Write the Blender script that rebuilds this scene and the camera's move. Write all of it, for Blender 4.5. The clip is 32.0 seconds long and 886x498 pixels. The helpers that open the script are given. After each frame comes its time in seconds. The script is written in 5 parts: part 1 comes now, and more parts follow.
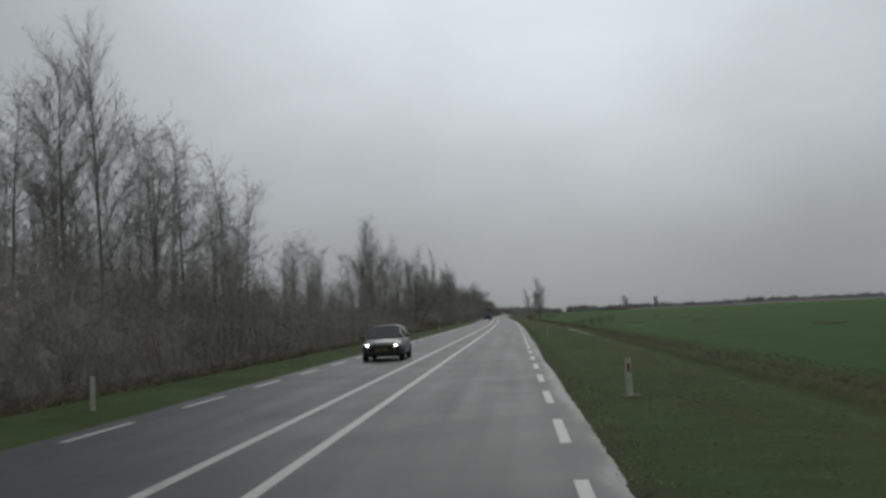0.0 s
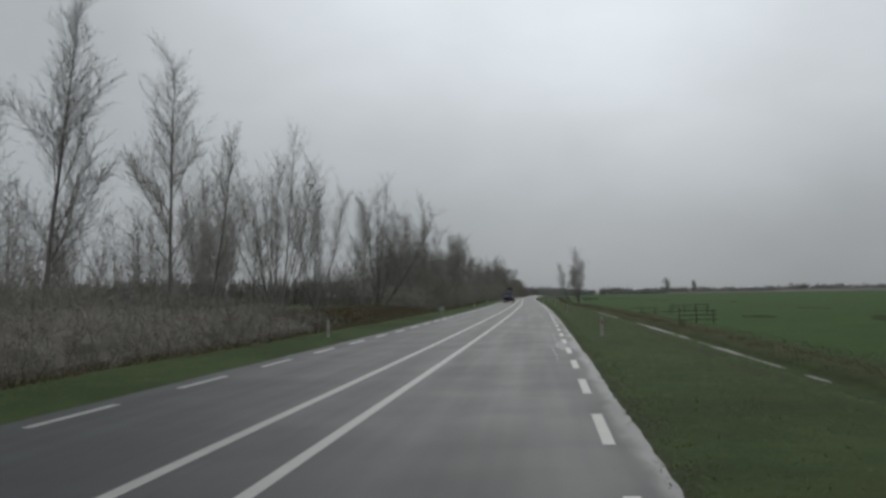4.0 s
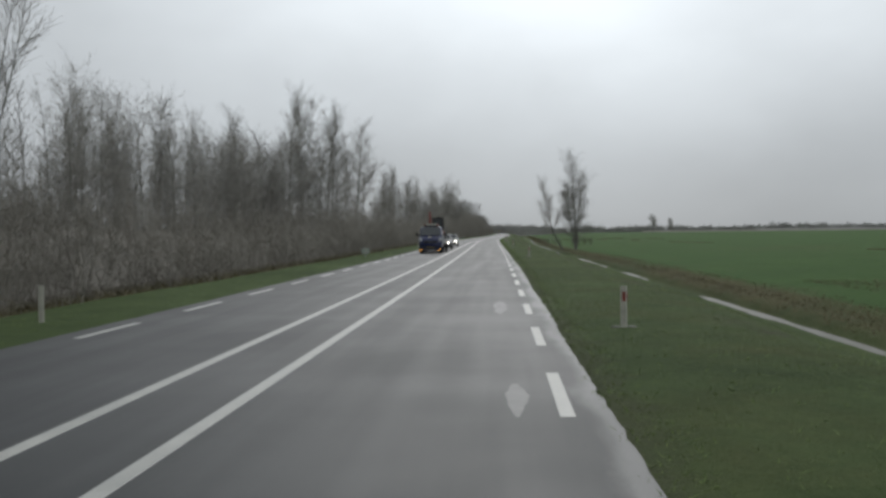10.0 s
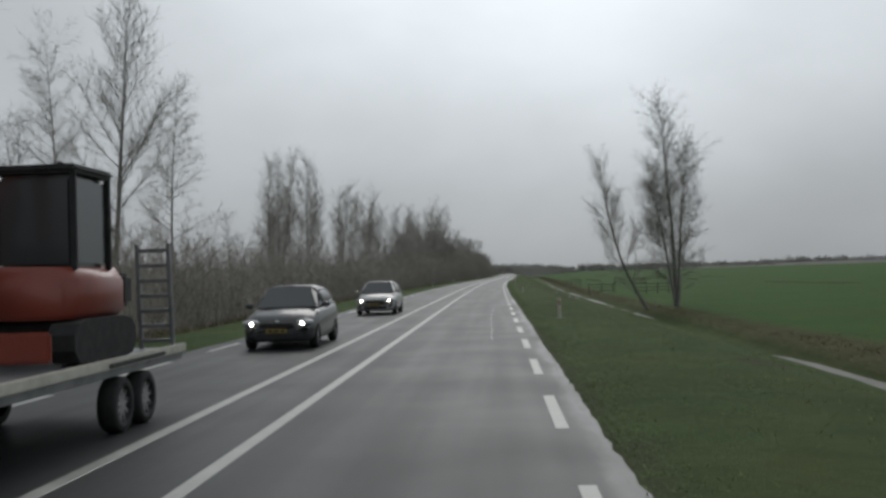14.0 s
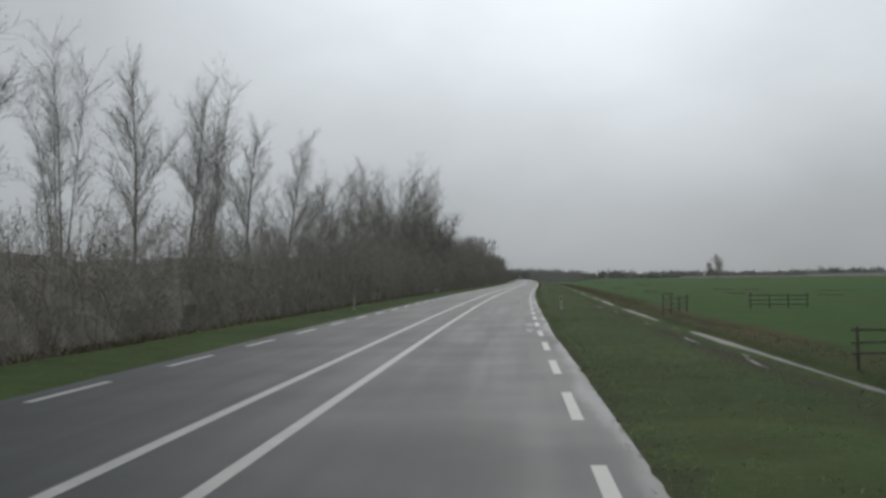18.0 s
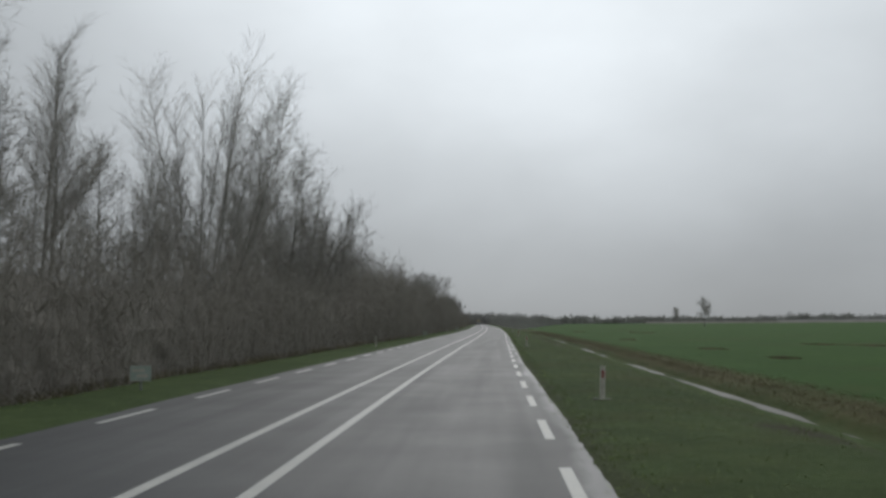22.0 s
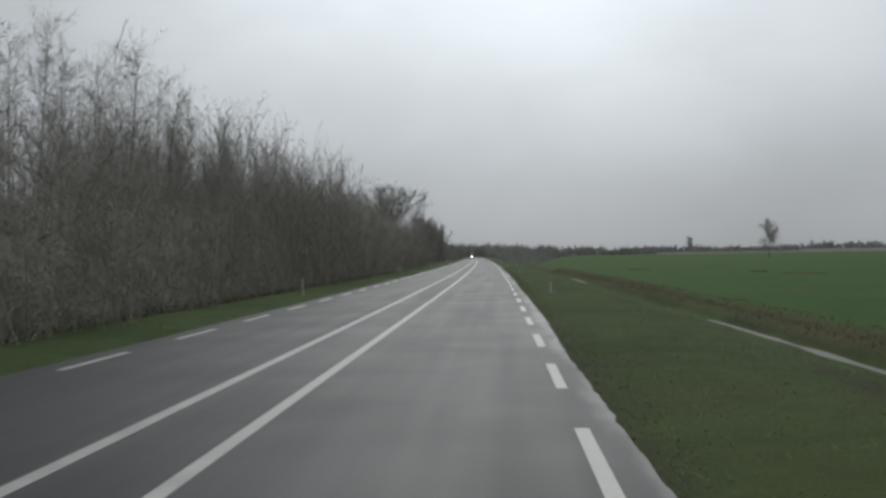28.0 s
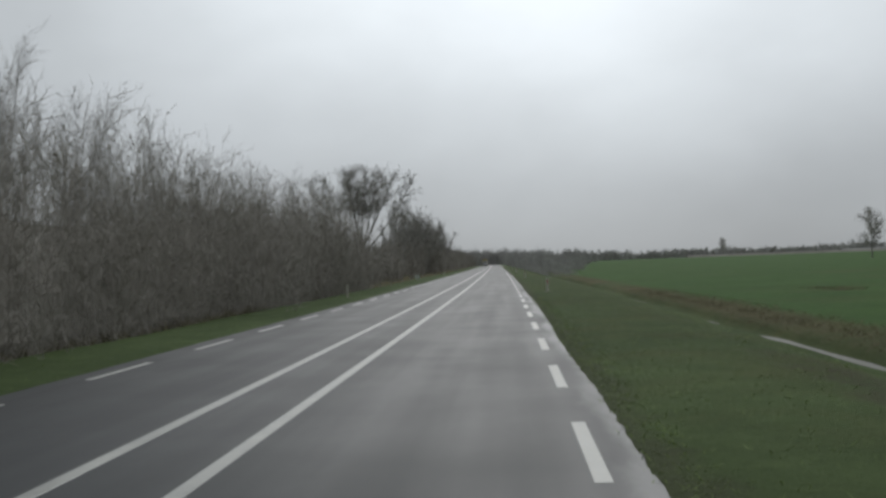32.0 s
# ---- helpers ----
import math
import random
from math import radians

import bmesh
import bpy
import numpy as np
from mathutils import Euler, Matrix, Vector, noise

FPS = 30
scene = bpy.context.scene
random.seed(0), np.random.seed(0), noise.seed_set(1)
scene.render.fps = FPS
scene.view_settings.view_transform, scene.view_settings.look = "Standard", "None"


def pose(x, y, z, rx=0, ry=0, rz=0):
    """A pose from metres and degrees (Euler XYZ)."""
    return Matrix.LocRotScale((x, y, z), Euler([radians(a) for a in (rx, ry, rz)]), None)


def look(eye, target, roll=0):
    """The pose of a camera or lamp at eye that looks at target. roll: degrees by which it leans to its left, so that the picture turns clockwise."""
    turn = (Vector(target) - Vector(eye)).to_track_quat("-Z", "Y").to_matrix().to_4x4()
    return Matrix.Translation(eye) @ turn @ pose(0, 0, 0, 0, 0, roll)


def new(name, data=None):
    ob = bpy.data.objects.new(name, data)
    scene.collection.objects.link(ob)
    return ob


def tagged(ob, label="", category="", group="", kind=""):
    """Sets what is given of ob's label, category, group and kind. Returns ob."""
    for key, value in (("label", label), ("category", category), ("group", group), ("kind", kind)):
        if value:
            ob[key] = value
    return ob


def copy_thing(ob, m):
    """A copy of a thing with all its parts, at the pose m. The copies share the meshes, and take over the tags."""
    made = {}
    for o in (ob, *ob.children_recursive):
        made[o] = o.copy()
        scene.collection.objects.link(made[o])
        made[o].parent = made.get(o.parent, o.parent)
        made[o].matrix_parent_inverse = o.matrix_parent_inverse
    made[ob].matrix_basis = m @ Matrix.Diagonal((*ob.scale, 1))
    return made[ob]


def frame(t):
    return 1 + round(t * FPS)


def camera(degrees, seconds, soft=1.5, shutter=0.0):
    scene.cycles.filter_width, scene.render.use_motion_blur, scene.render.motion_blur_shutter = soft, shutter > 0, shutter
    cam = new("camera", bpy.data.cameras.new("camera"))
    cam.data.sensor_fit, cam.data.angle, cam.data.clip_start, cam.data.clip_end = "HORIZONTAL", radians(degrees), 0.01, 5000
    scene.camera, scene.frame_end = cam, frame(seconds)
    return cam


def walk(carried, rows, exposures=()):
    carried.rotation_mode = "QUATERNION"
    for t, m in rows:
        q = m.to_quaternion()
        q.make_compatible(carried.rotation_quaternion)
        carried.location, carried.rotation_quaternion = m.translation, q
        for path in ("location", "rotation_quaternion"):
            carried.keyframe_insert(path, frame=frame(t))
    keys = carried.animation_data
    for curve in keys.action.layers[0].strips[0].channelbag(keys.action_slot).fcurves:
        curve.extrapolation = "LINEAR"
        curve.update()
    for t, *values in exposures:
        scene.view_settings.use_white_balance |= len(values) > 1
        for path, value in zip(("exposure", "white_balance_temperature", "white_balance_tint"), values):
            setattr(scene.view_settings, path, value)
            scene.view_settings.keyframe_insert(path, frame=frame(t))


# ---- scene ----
# ---- camera and its walk ----
cam = camera(47.2, 32.0, soft=3.0)
PATH = [
    (0.0, pose(2.80, 7.33, 1.75, 93.78, 2.47, 3.83)),
    (0.5, pose(2.76, 18.05, 1.75, 93.78, 1.60, 3.85)),
    (1.0, pose(2.71, 28.76, 1.75, 93.55, 0.68, 3.78)),
    (1.5, pose(2.73, 38.70, 1.75, 93.69, 1.60, 3.23)),
    (2.0, pose(2.74, 48.63, 1.75, 93.99, 2.67, 2.93)),
    (4.5, pose(3.03, 96.96, 1.75, 92.42, 0.80, 6.00)),
    (5.0, pose(3.02, 107.09, 1.75, 92.43, 1.24, 6.05)),
    (5.5, pose(3.02, 117.24, 1.75, 91.77, 0.20, 5.97)),
    (6.0, pose(3.00, 127.38, 1.75, 92.16, 1.23, 5.67)),
    (6.5, pose(3.02, 137.59, 1.75, 91.45, 0.10, 4.69)),
    (7.0, pose(3.03, 147.79, 1.75, 92.15, -0.17, 4.57)),
    (7.5, pose(3.05, 157.93, 1.75, 92.40, 0.30, 4.62)),
    (8.0, pose(3.07, 168.08, 1.75, 91.98, 0.95, 5.10)),
    (8.5, pose(3.04, 178.37, 1.75, 90.33, 0.00, 5.00)),
    (9.0, pose(3.00, 188.66, 1.75, 89.20, 0.28, 3.41)),
    (9.5, pose(2.95, 199.06, 1.75, 89.85, 1.30, 3.64)),
    (10.0, pose(2.89, 209.46, 1.75, 89.07, 0.60, 3.69)),
    (10.5, pose(2.69, 219.80, 1.75, 89.69, 1.30, 3.66)),
    (11.0, pose(2.45, 230.13, 1.75, 90.74, 1.71, 3.99)),
    (11.5, pose(2.31, 240.52, 1.75, 91.11, 0.30, 3.69)),
    (12.0, pose(2.16, 250.90, 1.75, 91.15, 0.32, 3.65)),
    (12.5, pose(2.09, 261.14, 1.75, 91.16, 0.80, 3.58)),
    (13.0, pose(2.01, 271.39, 1.75, 91.20, 0.95, 3.54)),
    (13.5, pose(1.94, 281.54, 1.75, 91.26, 1.61, 3.66)),
    (15.5, pose(1.31, 322.72, 1.75, 91.92, 1.54, 4.45)),
    (16.0, pose(1.12, 333.16, 1.75, 91.41, 1.30, 4.40)),
    (17.0, pose(0.84, 353.97, 1.75, 90.15, 1.94, 5.48)),
    (17.5, pose(0.62, 364.23, 1.75, 90.33, 1.20, 5.22)),
    (18.0, pose(0.42, 374.49, 1.75, 91.66, 0.60, 4.78)),
    (18.5, pose(0.32, 384.73, 1.75, 92.01, 0.90, 4.50)),
    (19.0, pose(0.23, 394.97, 1.75, 91.62, 1.14, 4.50)),
    (19.5, pose(0.08, 405.12, 1.75, 90.97, 1.40, 4.47)),
    (20.0, pose(-0.05, 415.28, 1.75, 91.97, 1.67, 4.13)),
    (20.5, pose(-0.15, 425.39, 1.75, 92.29, 1.00, 3.63)),
    (21.0, pose(-0.23, 435.50, 1.75, 92.08, 0.53, 3.67)),
    (21.5, pose(-0.27, 445.53, 1.75, 91.92, 0.40, 3.61)),
    (22.0, pose(-0.28, 455.56, 1.75, 94.16, 0.34, 2.43)),
    (23.0, pose(-0.21, 476.09, 1.75, 92.69, 0.10, 2.95)),
    (23.5, pose(-0.13, 486.56, 1.75, 92.17, 0.30, 2.69)),
    (24.0, pose(-0.02, 497.03, 1.75, 91.59, 0.39, 2.50)),
    (24.5, pose(0.17, 507.62, 1.75, 91.21, 0.90, 2.42)),
    (25.0, pose(0.37, 518.21, 1.75, 90.58, 1.34, 2.41)),
    (25.5, pose(0.53, 528.86, 1.75, 90.41, 0.96, 2.42)),
    (27.5, pose(1.13, 572.58, 1.75, 91.48, -0.77, 1.80)),
    (28.0, pose(1.34, 583.73, 1.75, 90.37, 0.91, 2.31)),
    (28.5, pose(1.52, 594.91, 1.75, 90.70, 1.20, 2.47)),
    (29.0, pose(1.69, 606.09, 1.75, 90.42, 1.19, 2.12)),
    (29.5, pose(1.87, 617.26, 1.75, 90.64, 0.80, 1.86)),
    (30.0, pose(2.04, 628.43, 1.75, 90.88, 0.40, 2.26)),
    (30.5, pose(2.18, 639.60, 1.75, 90.39, 0.60, 2.20)),
    (31.0, pose(2.31, 650.77, 1.75, 90.36, 0.48, 2.29)),
    (31.5, pose(2.35, 661.87, 1.75, 90.32, 1.20, 2.32)),
    (31.8, pose(2.36, 668.53, 1.75, 91.00, 1.60, 2.52)),
    (32.0, pose(2.37, 672.97, 1.75, 90.86, 2.10, 3.35)),
]

EXPOSURES = [(0, -0.32), (2, -0.28), (4.5, -0.20), (6, -0.12), (7.5, -0.05), (9, 0.12), (10, 0.2), (11, 0.12), (12, 0.05), (13, 0.0), (21, 0.0), (22, -0.08), (23, 0.0), (28, 0.03), (30, 0.08), (31, 0.12), (32, 0.08)]
walk(cam, PATH, EXPOSURES)

# ---- sky and light: a wet overcast day, brightest straight ahead ----
SUN_ELEVATION, SUN_AZIMUTH = radians(34), radians(3)
world = bpy.data.worlds.new("overcast_sky")
scene.world = world
world.use_nodes = True
wn, wl = world.node_tree.nodes, world.node_tree.links
wn.clear()


def wnode(kind, **inputs):
    n = wn.new(kind)
    for key, value in inputs.items():
        n.inputs[key.replace("_", " ")].default_value = value
    return n


w_out = wn.new("ShaderNodeOutputWorld")
w_tc = wn.new("ShaderNodeTexCoord")
w_sep = wn.new("ShaderNodeSeparateXYZ")
wl.new(w_tc.outputs["Generated"], w_sep.inputs[0])
w_sky = wn.new("ShaderNodeTexSky")
w_sky.sky_type, w_sky.sun_disc = "NISHITA", False
w_sky.sun_elevation, w_sky.sun_rotation = SUN_ELEVATION, SUN_AZIMUTH
w_sky.air_density, w_sky.dust_density = 1.0, 1.0
w_hsv = wnode("ShaderNodeHueSaturation", Saturation=0.12, Value=0.12)
wl.new(w_sky.outputs[0], w_hsv.inputs["Color"])
w_bg_clear = wnode("ShaderNodeBackground", Strength=0.05)
wl.new(w_hsv.outputs[0], w_bg_clear.inputs["Color"])
w_height = wn.new("ShaderNodeValToRGB")
w_height.color_ramp.elements[0].position, w_height.color_ramp.elements[0].color = 0.0, (0.375, 0.404, 0.424, 1)
w_height.color_ramp.elements[1].position, w_height.color_ramp.elements[1].color = 1.0, (0.54, 0.58, 0.615, 1)
for at_z, tone in ((0.05, 0.49), (0.10, 0.585), (0.18, 0.67), (0.30, 0.69)):
    e = w_height.color_ramp.elements.new(at_z)
    e.color = (tone * 0.93, tone, tone * 1.055, 1)
wl.new(w_sep.outputs["Z"], w_height.inputs[0])
# streaky cloud layer
w_map = wn.new("ShaderNodeMapping")
w_map.inputs["Scale"].default_value = (1.0, 1.0, 1.7)
wl.new(w_tc.outputs["Generated"], w_map.inputs[0])
w_cloud = wnode("ShaderNodeTexNoise", Scale=3.0, Detail=5.0, Roughness=0.5)
wl.new(w_map.outputs[0], w_cloud.inputs["Vector"])
w_cramp = wn.new("ShaderNodeMapRange")
w_cramp.inputs["From Min"].default_value, w_cramp.inputs["From Max"].default_value = 0.3, 0.7
w_cramp.inputs["To Min"].default_value, w_cramp.inputs["To Max"].default_value = 0.875, 1.12
wl.new(w_cloud.outputs["Fac"], w_cramp.inputs[0])
# a wide soft bright patch where the sun stands behind the cloud
w_dot = wn.new("ShaderNodeVectorMath")
w_dot.operation = "DOT_PRODUCT"
w_dot.inputs[1].default_value = (math.sin(SUN_AZIMUTH) * math.cos(SUN_ELEVATION), math.cos(SUN_AZIMUTH) * math.cos(SUN_ELEVATION), math.sin(SUN_ELEVATION))
wl.new(w_tc.outputs["Generated"], w_dot.inputs[0])
w_glow = wn.new("ShaderNodeMapRange")
w_glow.interpolation_type = "SMOOTHSTEP"
w_glow.inputs["From Min"].default_value, w_glow.inputs["From Max"].default_value = 0.82, 0.97
w_glow.inputs["To Min"].default_value, w_glow.inputs["To Max"].default_value = 0.66, 1.25
wl.new(w_dot.outputs["Value"], w_glow.inputs[0])
w_mul = wn.new("ShaderNodeMath")
w_mul.operation = "MULTIPLY"
wl.new(w_cramp.outputs[0], w_mul.inputs[0])
wl.new(w_glow.outputs[0], w_mul.inputs[1])
w_bg = wn.new("ShaderNodeBackground")
wl.new(w_height.outputs[0], w_bg.inputs["Color"])
wl.new(w_mul.outputs[0], w_bg.inputs["Strength"])
w_add = wn.new("ShaderNodeAddShader")
wl.new(w_bg_clear.outputs[0], w_add.inputs[0])
wl.new(w_bg.outputs[0], w_add.inputs[1])
wl.new(w_add.outputs[0], w_out.inputs[0])

sun = new("sun", bpy.data.lights.new("sun", "SUN"))
sun.data.energy, sun.data.angle, sun.data.color = 0.6, radians(30), (1.0, 0.97, 0.93)
sun.matrix_world = look((0, 0, 60), (-math.sin(SUN_AZIMUTH) * math.cos(SUN_ELEVATION), -math.cos(SUN_AZIMUTH) * math.cos(SUN_ELEVATION), 60 - math.sin(SUN_ELEVATION)))

# ---- materials ----
def material(name, dark, light, rough=0.8, scale=6.0, fine=60.0, bump=0.15, metal=0.0, vary=0.0, spec=0.4, coords="Object", rough2=None, detail=4.0):
    """Two scales of noise between two colours, with a fine bump; vary: spread of brightness from object to object."""
    m = bpy.data.materials.new(name)
    m.use_nodes = True
    nd, ln = m.node_tree.nodes, m.node_tree.links
    b = nd["Principled BSDF"]
    tc = nd.new("ShaderNodeTexCoord")
    n1 = nd.new("ShaderNodeTexNoise")
    n1.inputs["Scale"].default_value, n1.inputs["Detail"].default_value = scale, detail
    n2 = nd.new("ShaderNodeTexNoise")
    n2.inputs["Scale"].default_value, n2.inputs["Detail"].default_value = fine, 3
    for n in (n1, n2):
        ln.new(tc.outputs[coords], n.inputs["Vector"])
    mixf = nd.new("ShaderNodeMath")
    mixf.operation = "MULTIPLY_ADD"
    mixf.inputs[1].default_value, mixf.inputs[2].default_value = 0.45, -0.22
    ln.new(n2.outputs["Fac"], mixf.inputs[0])
    add = nd.new("ShaderNodeMath")
    add.operation, add.use_clamp = "ADD", True
    ln.new(n1.outputs["Fac"], add.inputs[0])
    ln.new(mixf.outputs[0], add.inputs[1])
    ramp = nd.new("ShaderNodeValToRGB")
    ramp.color_ramp.elements[0].position, ramp.color_ramp.elements[1].position = 0.3, 0.7
    ramp.color_ramp.elements[0].color, ramp.color_ramp.elements[1].color = (*dark, 1), (*light, 1)
    ln.new(add.outputs[0], ramp.inputs[0])
    colour = ramp.outputs[0]
    if vary:
        info = nd.new("ShaderNodeObjectInfo")
        rng = nd.new("ShaderNodeMapRange")
        rng.inputs["To Min"].default_value, rng.inputs["To Max"].default_value = 1 - vary, 1 + vary
        ln.new(info.outputs["Random"], rng.inputs[0])
        hsv = nd.new("ShaderNodeHueSaturation")
        ln.new(rng.outputs[0], hsv.inputs["Value"])
        ln.new(colour, hsv.inputs["Color"])
        colour = hsv.outputs[0]
    ln.new(colour, b.inputs["Base Color"])
    b.inputs["Roughness"].default_value, b.inputs["Metallic"].default_value = rough, metal
    b.inputs["Specular IOR Level"].default_value = spec
    if rough2 is not None:
        rr = nd.new("ShaderNodeMapRange")
        rr.inputs["From Min"].default_value, rr.inputs["From Max"].default_value = 0.35, 0.65
        rr.inputs["To Min"].default_value, rr.inputs["To Max"].default_value = rough, rough2
        ln.new(n1.outputs["Fac"], rr.inputs[0])
        ln.new(rr.outputs[0], b.inputs["Roughness"])
    if bump:
        bp = nd.new("ShaderNodeBump")
        bp.inputs["Strength"].default_value, bp.inputs["Distance"].default_value = bump, 0.02
        ln.new(n2.outputs["Fac"], bp.inputs["Height"])
        ln.new(bp.outputs[0], b.inputs["Normal"])
    return m


M_bark = material("wet_bark", (0.14, 0.135, 0.121), (0.25, 0.24, 0.216), 0.75, 1.2, 14, 0.4, vary=0.25)
M_twig = material("bare_twigs", (0.25, 0.238, 0.218), (0.40, 0.38, 0.348), 0.8, 0.6, 8, 0.0, vary=0.25)
M_scrub = material("scrub_twigs", (0.24, 0.223, 0.197), (0.357, 0.334, 0.295), 0.85, 0.08, 1.3, 0.0)
# scrub core, a tone below the twigs to stand for shade between stems
M_thicket = material("shaded_scrub_core", (0.18, 0.168, 0.147), (0.28, 0.26, 0.229), 0.9, 1.4, 13, 0.9, spec=0.05)
# distance haze put into the colour: far twigs paler than the near ones
M_far_haze = material("haze_paled_twigs", (0.29, 0.285, 0.27), (0.42, 0.41, 0.39), 0.85, 0.05, 0.6, 0.0)
M_reed = material("dead_reed", (0.098, 0.084, 0.046), (0.20, 0.172, 0.102), 0.85, 0.3, 6, 0.0)
M_grass = material("grass_blades", (0.115, 0.175, 0.055), (0.23, 0.30, 0.115), 0.8, 0.25, 5, 0.0, spec=0.1)
M_paint = material("road_paint", (0.31, 0.31, 0.285), (0.47, 0.47, 0.435), 0.35, 1.6, 45, 0.2, rough2=0.55)
M_white = material("white_plastic", (0.41, 0.395, 0.34), (0.57, 0.55, 0.48), 0.5, 5, 60, 0.05)
M_red = material("red_reflector", (0.20, 0.03, 0.025), (0.28, 0.045, 0.035), 0.3, 20, 120, 0.05)
M_concrete = material("wet_concrete", (0.22, 0.22, 0.21), (0.38, 0.37, 0.35), 0.45, 4, 50, 0.2)
M_sign = material("green_sign_sheet", (0.30, 0.365, 0.33), (0.39, 0.45, 0.41), 0.4, 6, 50, 0.0)
M_wood = material("grey_wet_timber", (0.07, 0.06, 0.05), (0.17, 0.15, 0.125), 0.7, 3, 40, 0.3)
M_zinc = material("galvanised_steel", (0.30, 0.31, 0.32), (0.42, 0.43, 0.44), 0.4, 8, 60, 0.05, metal=0.8)
M_water = material("ditch_water", (0.10, 0.097, 0.082), (0.15, 0.144, 0.122), 0.48, 0.6, 9, 0.15, spec=0.1)


def asphalt_material():
    """Wet asphalt: fine grain, lengthwise wheel tracks and glossy damp patches. UV: metres across, metres along."""
    m = bpy.data.materials.new("wet_asphalt")
    m.use_nodes = True
    nd, ln = m.node_tree.nodes, m.node_tree.links
    b = nd["Principled BSDF"]
    uv = nd.new("ShaderNodeUVMap")
    stretch = nd.new("ShaderNodeMapping")
    stretch.inputs["Scale"].default_value = (1.6, 0.05, 1)
    ln.new(uv.outputs[0], stretch.inputs[0])
    track = nd.new("ShaderNodeTexNoise")
    track.inputs["Scale"].default_value, track.inputs["Detail"].default_value = 1.0, 3
    ln.new(stretch.outputs[0], track.inputs["Vector"])
    patch = nd.new("ShaderNodeTexNoise")
    patch.inputs["Scale"].default_value, patch.inputs["Detail"].default_value = 0.35, 5
    ln.new(uv.outputs[0], patch.inputs["Vector"])
    grain = nd.new("ShaderNodeTexNoise")
    grain.inputs["Scale"].default_value, grain.inputs["Detail"].default_value = 55, 3
    ln.new(uv.outputs[0], grain.inputs["Vector"])
    s1 = nd.new("ShaderNodeMath")
    s1.operation = "ADD"
    ln.new(track.outputs["Fac"], s1.inputs[0])
    ln.new(patch.outputs["Fac"], s1.inputs[1])
    s2 = nd.new("ShaderNodeMath")
    s2.operation = "MULTIPLY_ADD"
    s2.inputs[1].default_value = 0.5
    ln.new(grain.outputs["Fac"], s2.inputs[0])
    ln.new(s1.outputs[0], s2.inputs[2])
    ramp = nd.new("ShaderNodeValToRGB")
    ramp.color_ramp.elements[0].position, ramp.color_ramp.elements[0].color = 0.35, (0.0165, 0.0188, 0.0200, 1)
    ramp.color_ramp.elements[1].position, ramp.color_ramp.elements[1].color = 0.85, (0.029, 0.0325, 0.0345, 1)
    half = nd.new("ShaderNodeMath")
    half.operation = "MULTIPLY"
    half.inputs[1].default_value = 0.48
    ln.new(s2.outputs[0], half.inputs[0])
    ln.new(half.outputs[0], ramp.inputs[0])
    # pale wet silt washed along the right edge, running into the lane here and there
    sep = nd.new("ShaderNodeSeparateXYZ")
    ln.new(uv.outputs[0], sep.inputs[0])
    long_map = nd.new("ShaderNodeMapping")
    long_map.inputs["Scale"].default_value = (0.6, 0.16, 1)
    ln.new(uv.outputs[0], long_map.inputs[0])
    run = nd.new("ShaderNodeTexNoise")
    run.inputs["Scale"].default_value, run.inputs["Detail"].default_value, run.inputs["Roughness"].default_value = 1.0, 6, 0.62
    ln.new(long_map.outputs[0], run.inputs["Vector"])
    reach = nd.new("ShaderNodeMath")
    reach.operation = "MULTIPLY_ADD"
    reach.inputs[1].default_value = 1.15
    ln.new(run.outputs["Fac"], reach.inputs[0])
    ln.new(sep.outputs["X"], reach.inputs[2])
    silt = nd.new("ShaderNodeMapRange")
    silt.interpolation_type = "SMOOTHSTEP"
    silt.inputs["From Min"].default_value, silt.inputs["From Max"].default_value = 4.07, 4.33
    ln.new(reach.outputs[0], silt.inputs[0])
    silt_mix = nd.new("ShaderNodeMix")
    silt_mix.data_type = "RGBA"
    silt_mix.inputs[7].default_value = (0.078, 0.081, 0.079, 1)
    ln.new(silt.outputs[0], silt_mix.inputs[0])
    ln.new(ramp.outputs[0], silt_mix.inputs[6])
    ln.new(silt_mix.outputs[2], b.inputs["Base Color"])
    rr = nd.new("ShaderNodeMapRange")
    rr.inputs["From Min"].default_value, rr.inputs["From Max"].default_value = 0.75, 1.25
    rr.inputs["To Min"].default_value, rr.inputs["To Max"].default_value = 0.46, 0.58
    ln.new(s1.outputs[0], rr.inputs[0])
    wet = nd.new("ShaderNodeMath")
    wet.operation = "MULTIPLY_ADD"
    wet.inputs[1].default_value = -0.10
    ln.new(silt.outputs[0], wet.inputs[0])
    ln.new(rr.outputs[0], wet.inputs[2])
    ln.new(wet.outputs[0], b.inputs["Roughness"])
    b.inputs["Specular IOR Level"].default_value = 0.21
    bp = nd.new("ShaderNodeBump")
    bp.inputs["Strength"].default_value, bp.inputs["Distance"].default_value = 0.25, 0.006
    ln.new(grain.outputs["Fac"], bp.inputs["Height"])
    ln.new(bp.outputs[0], b.inputs["Normal"])
    return m


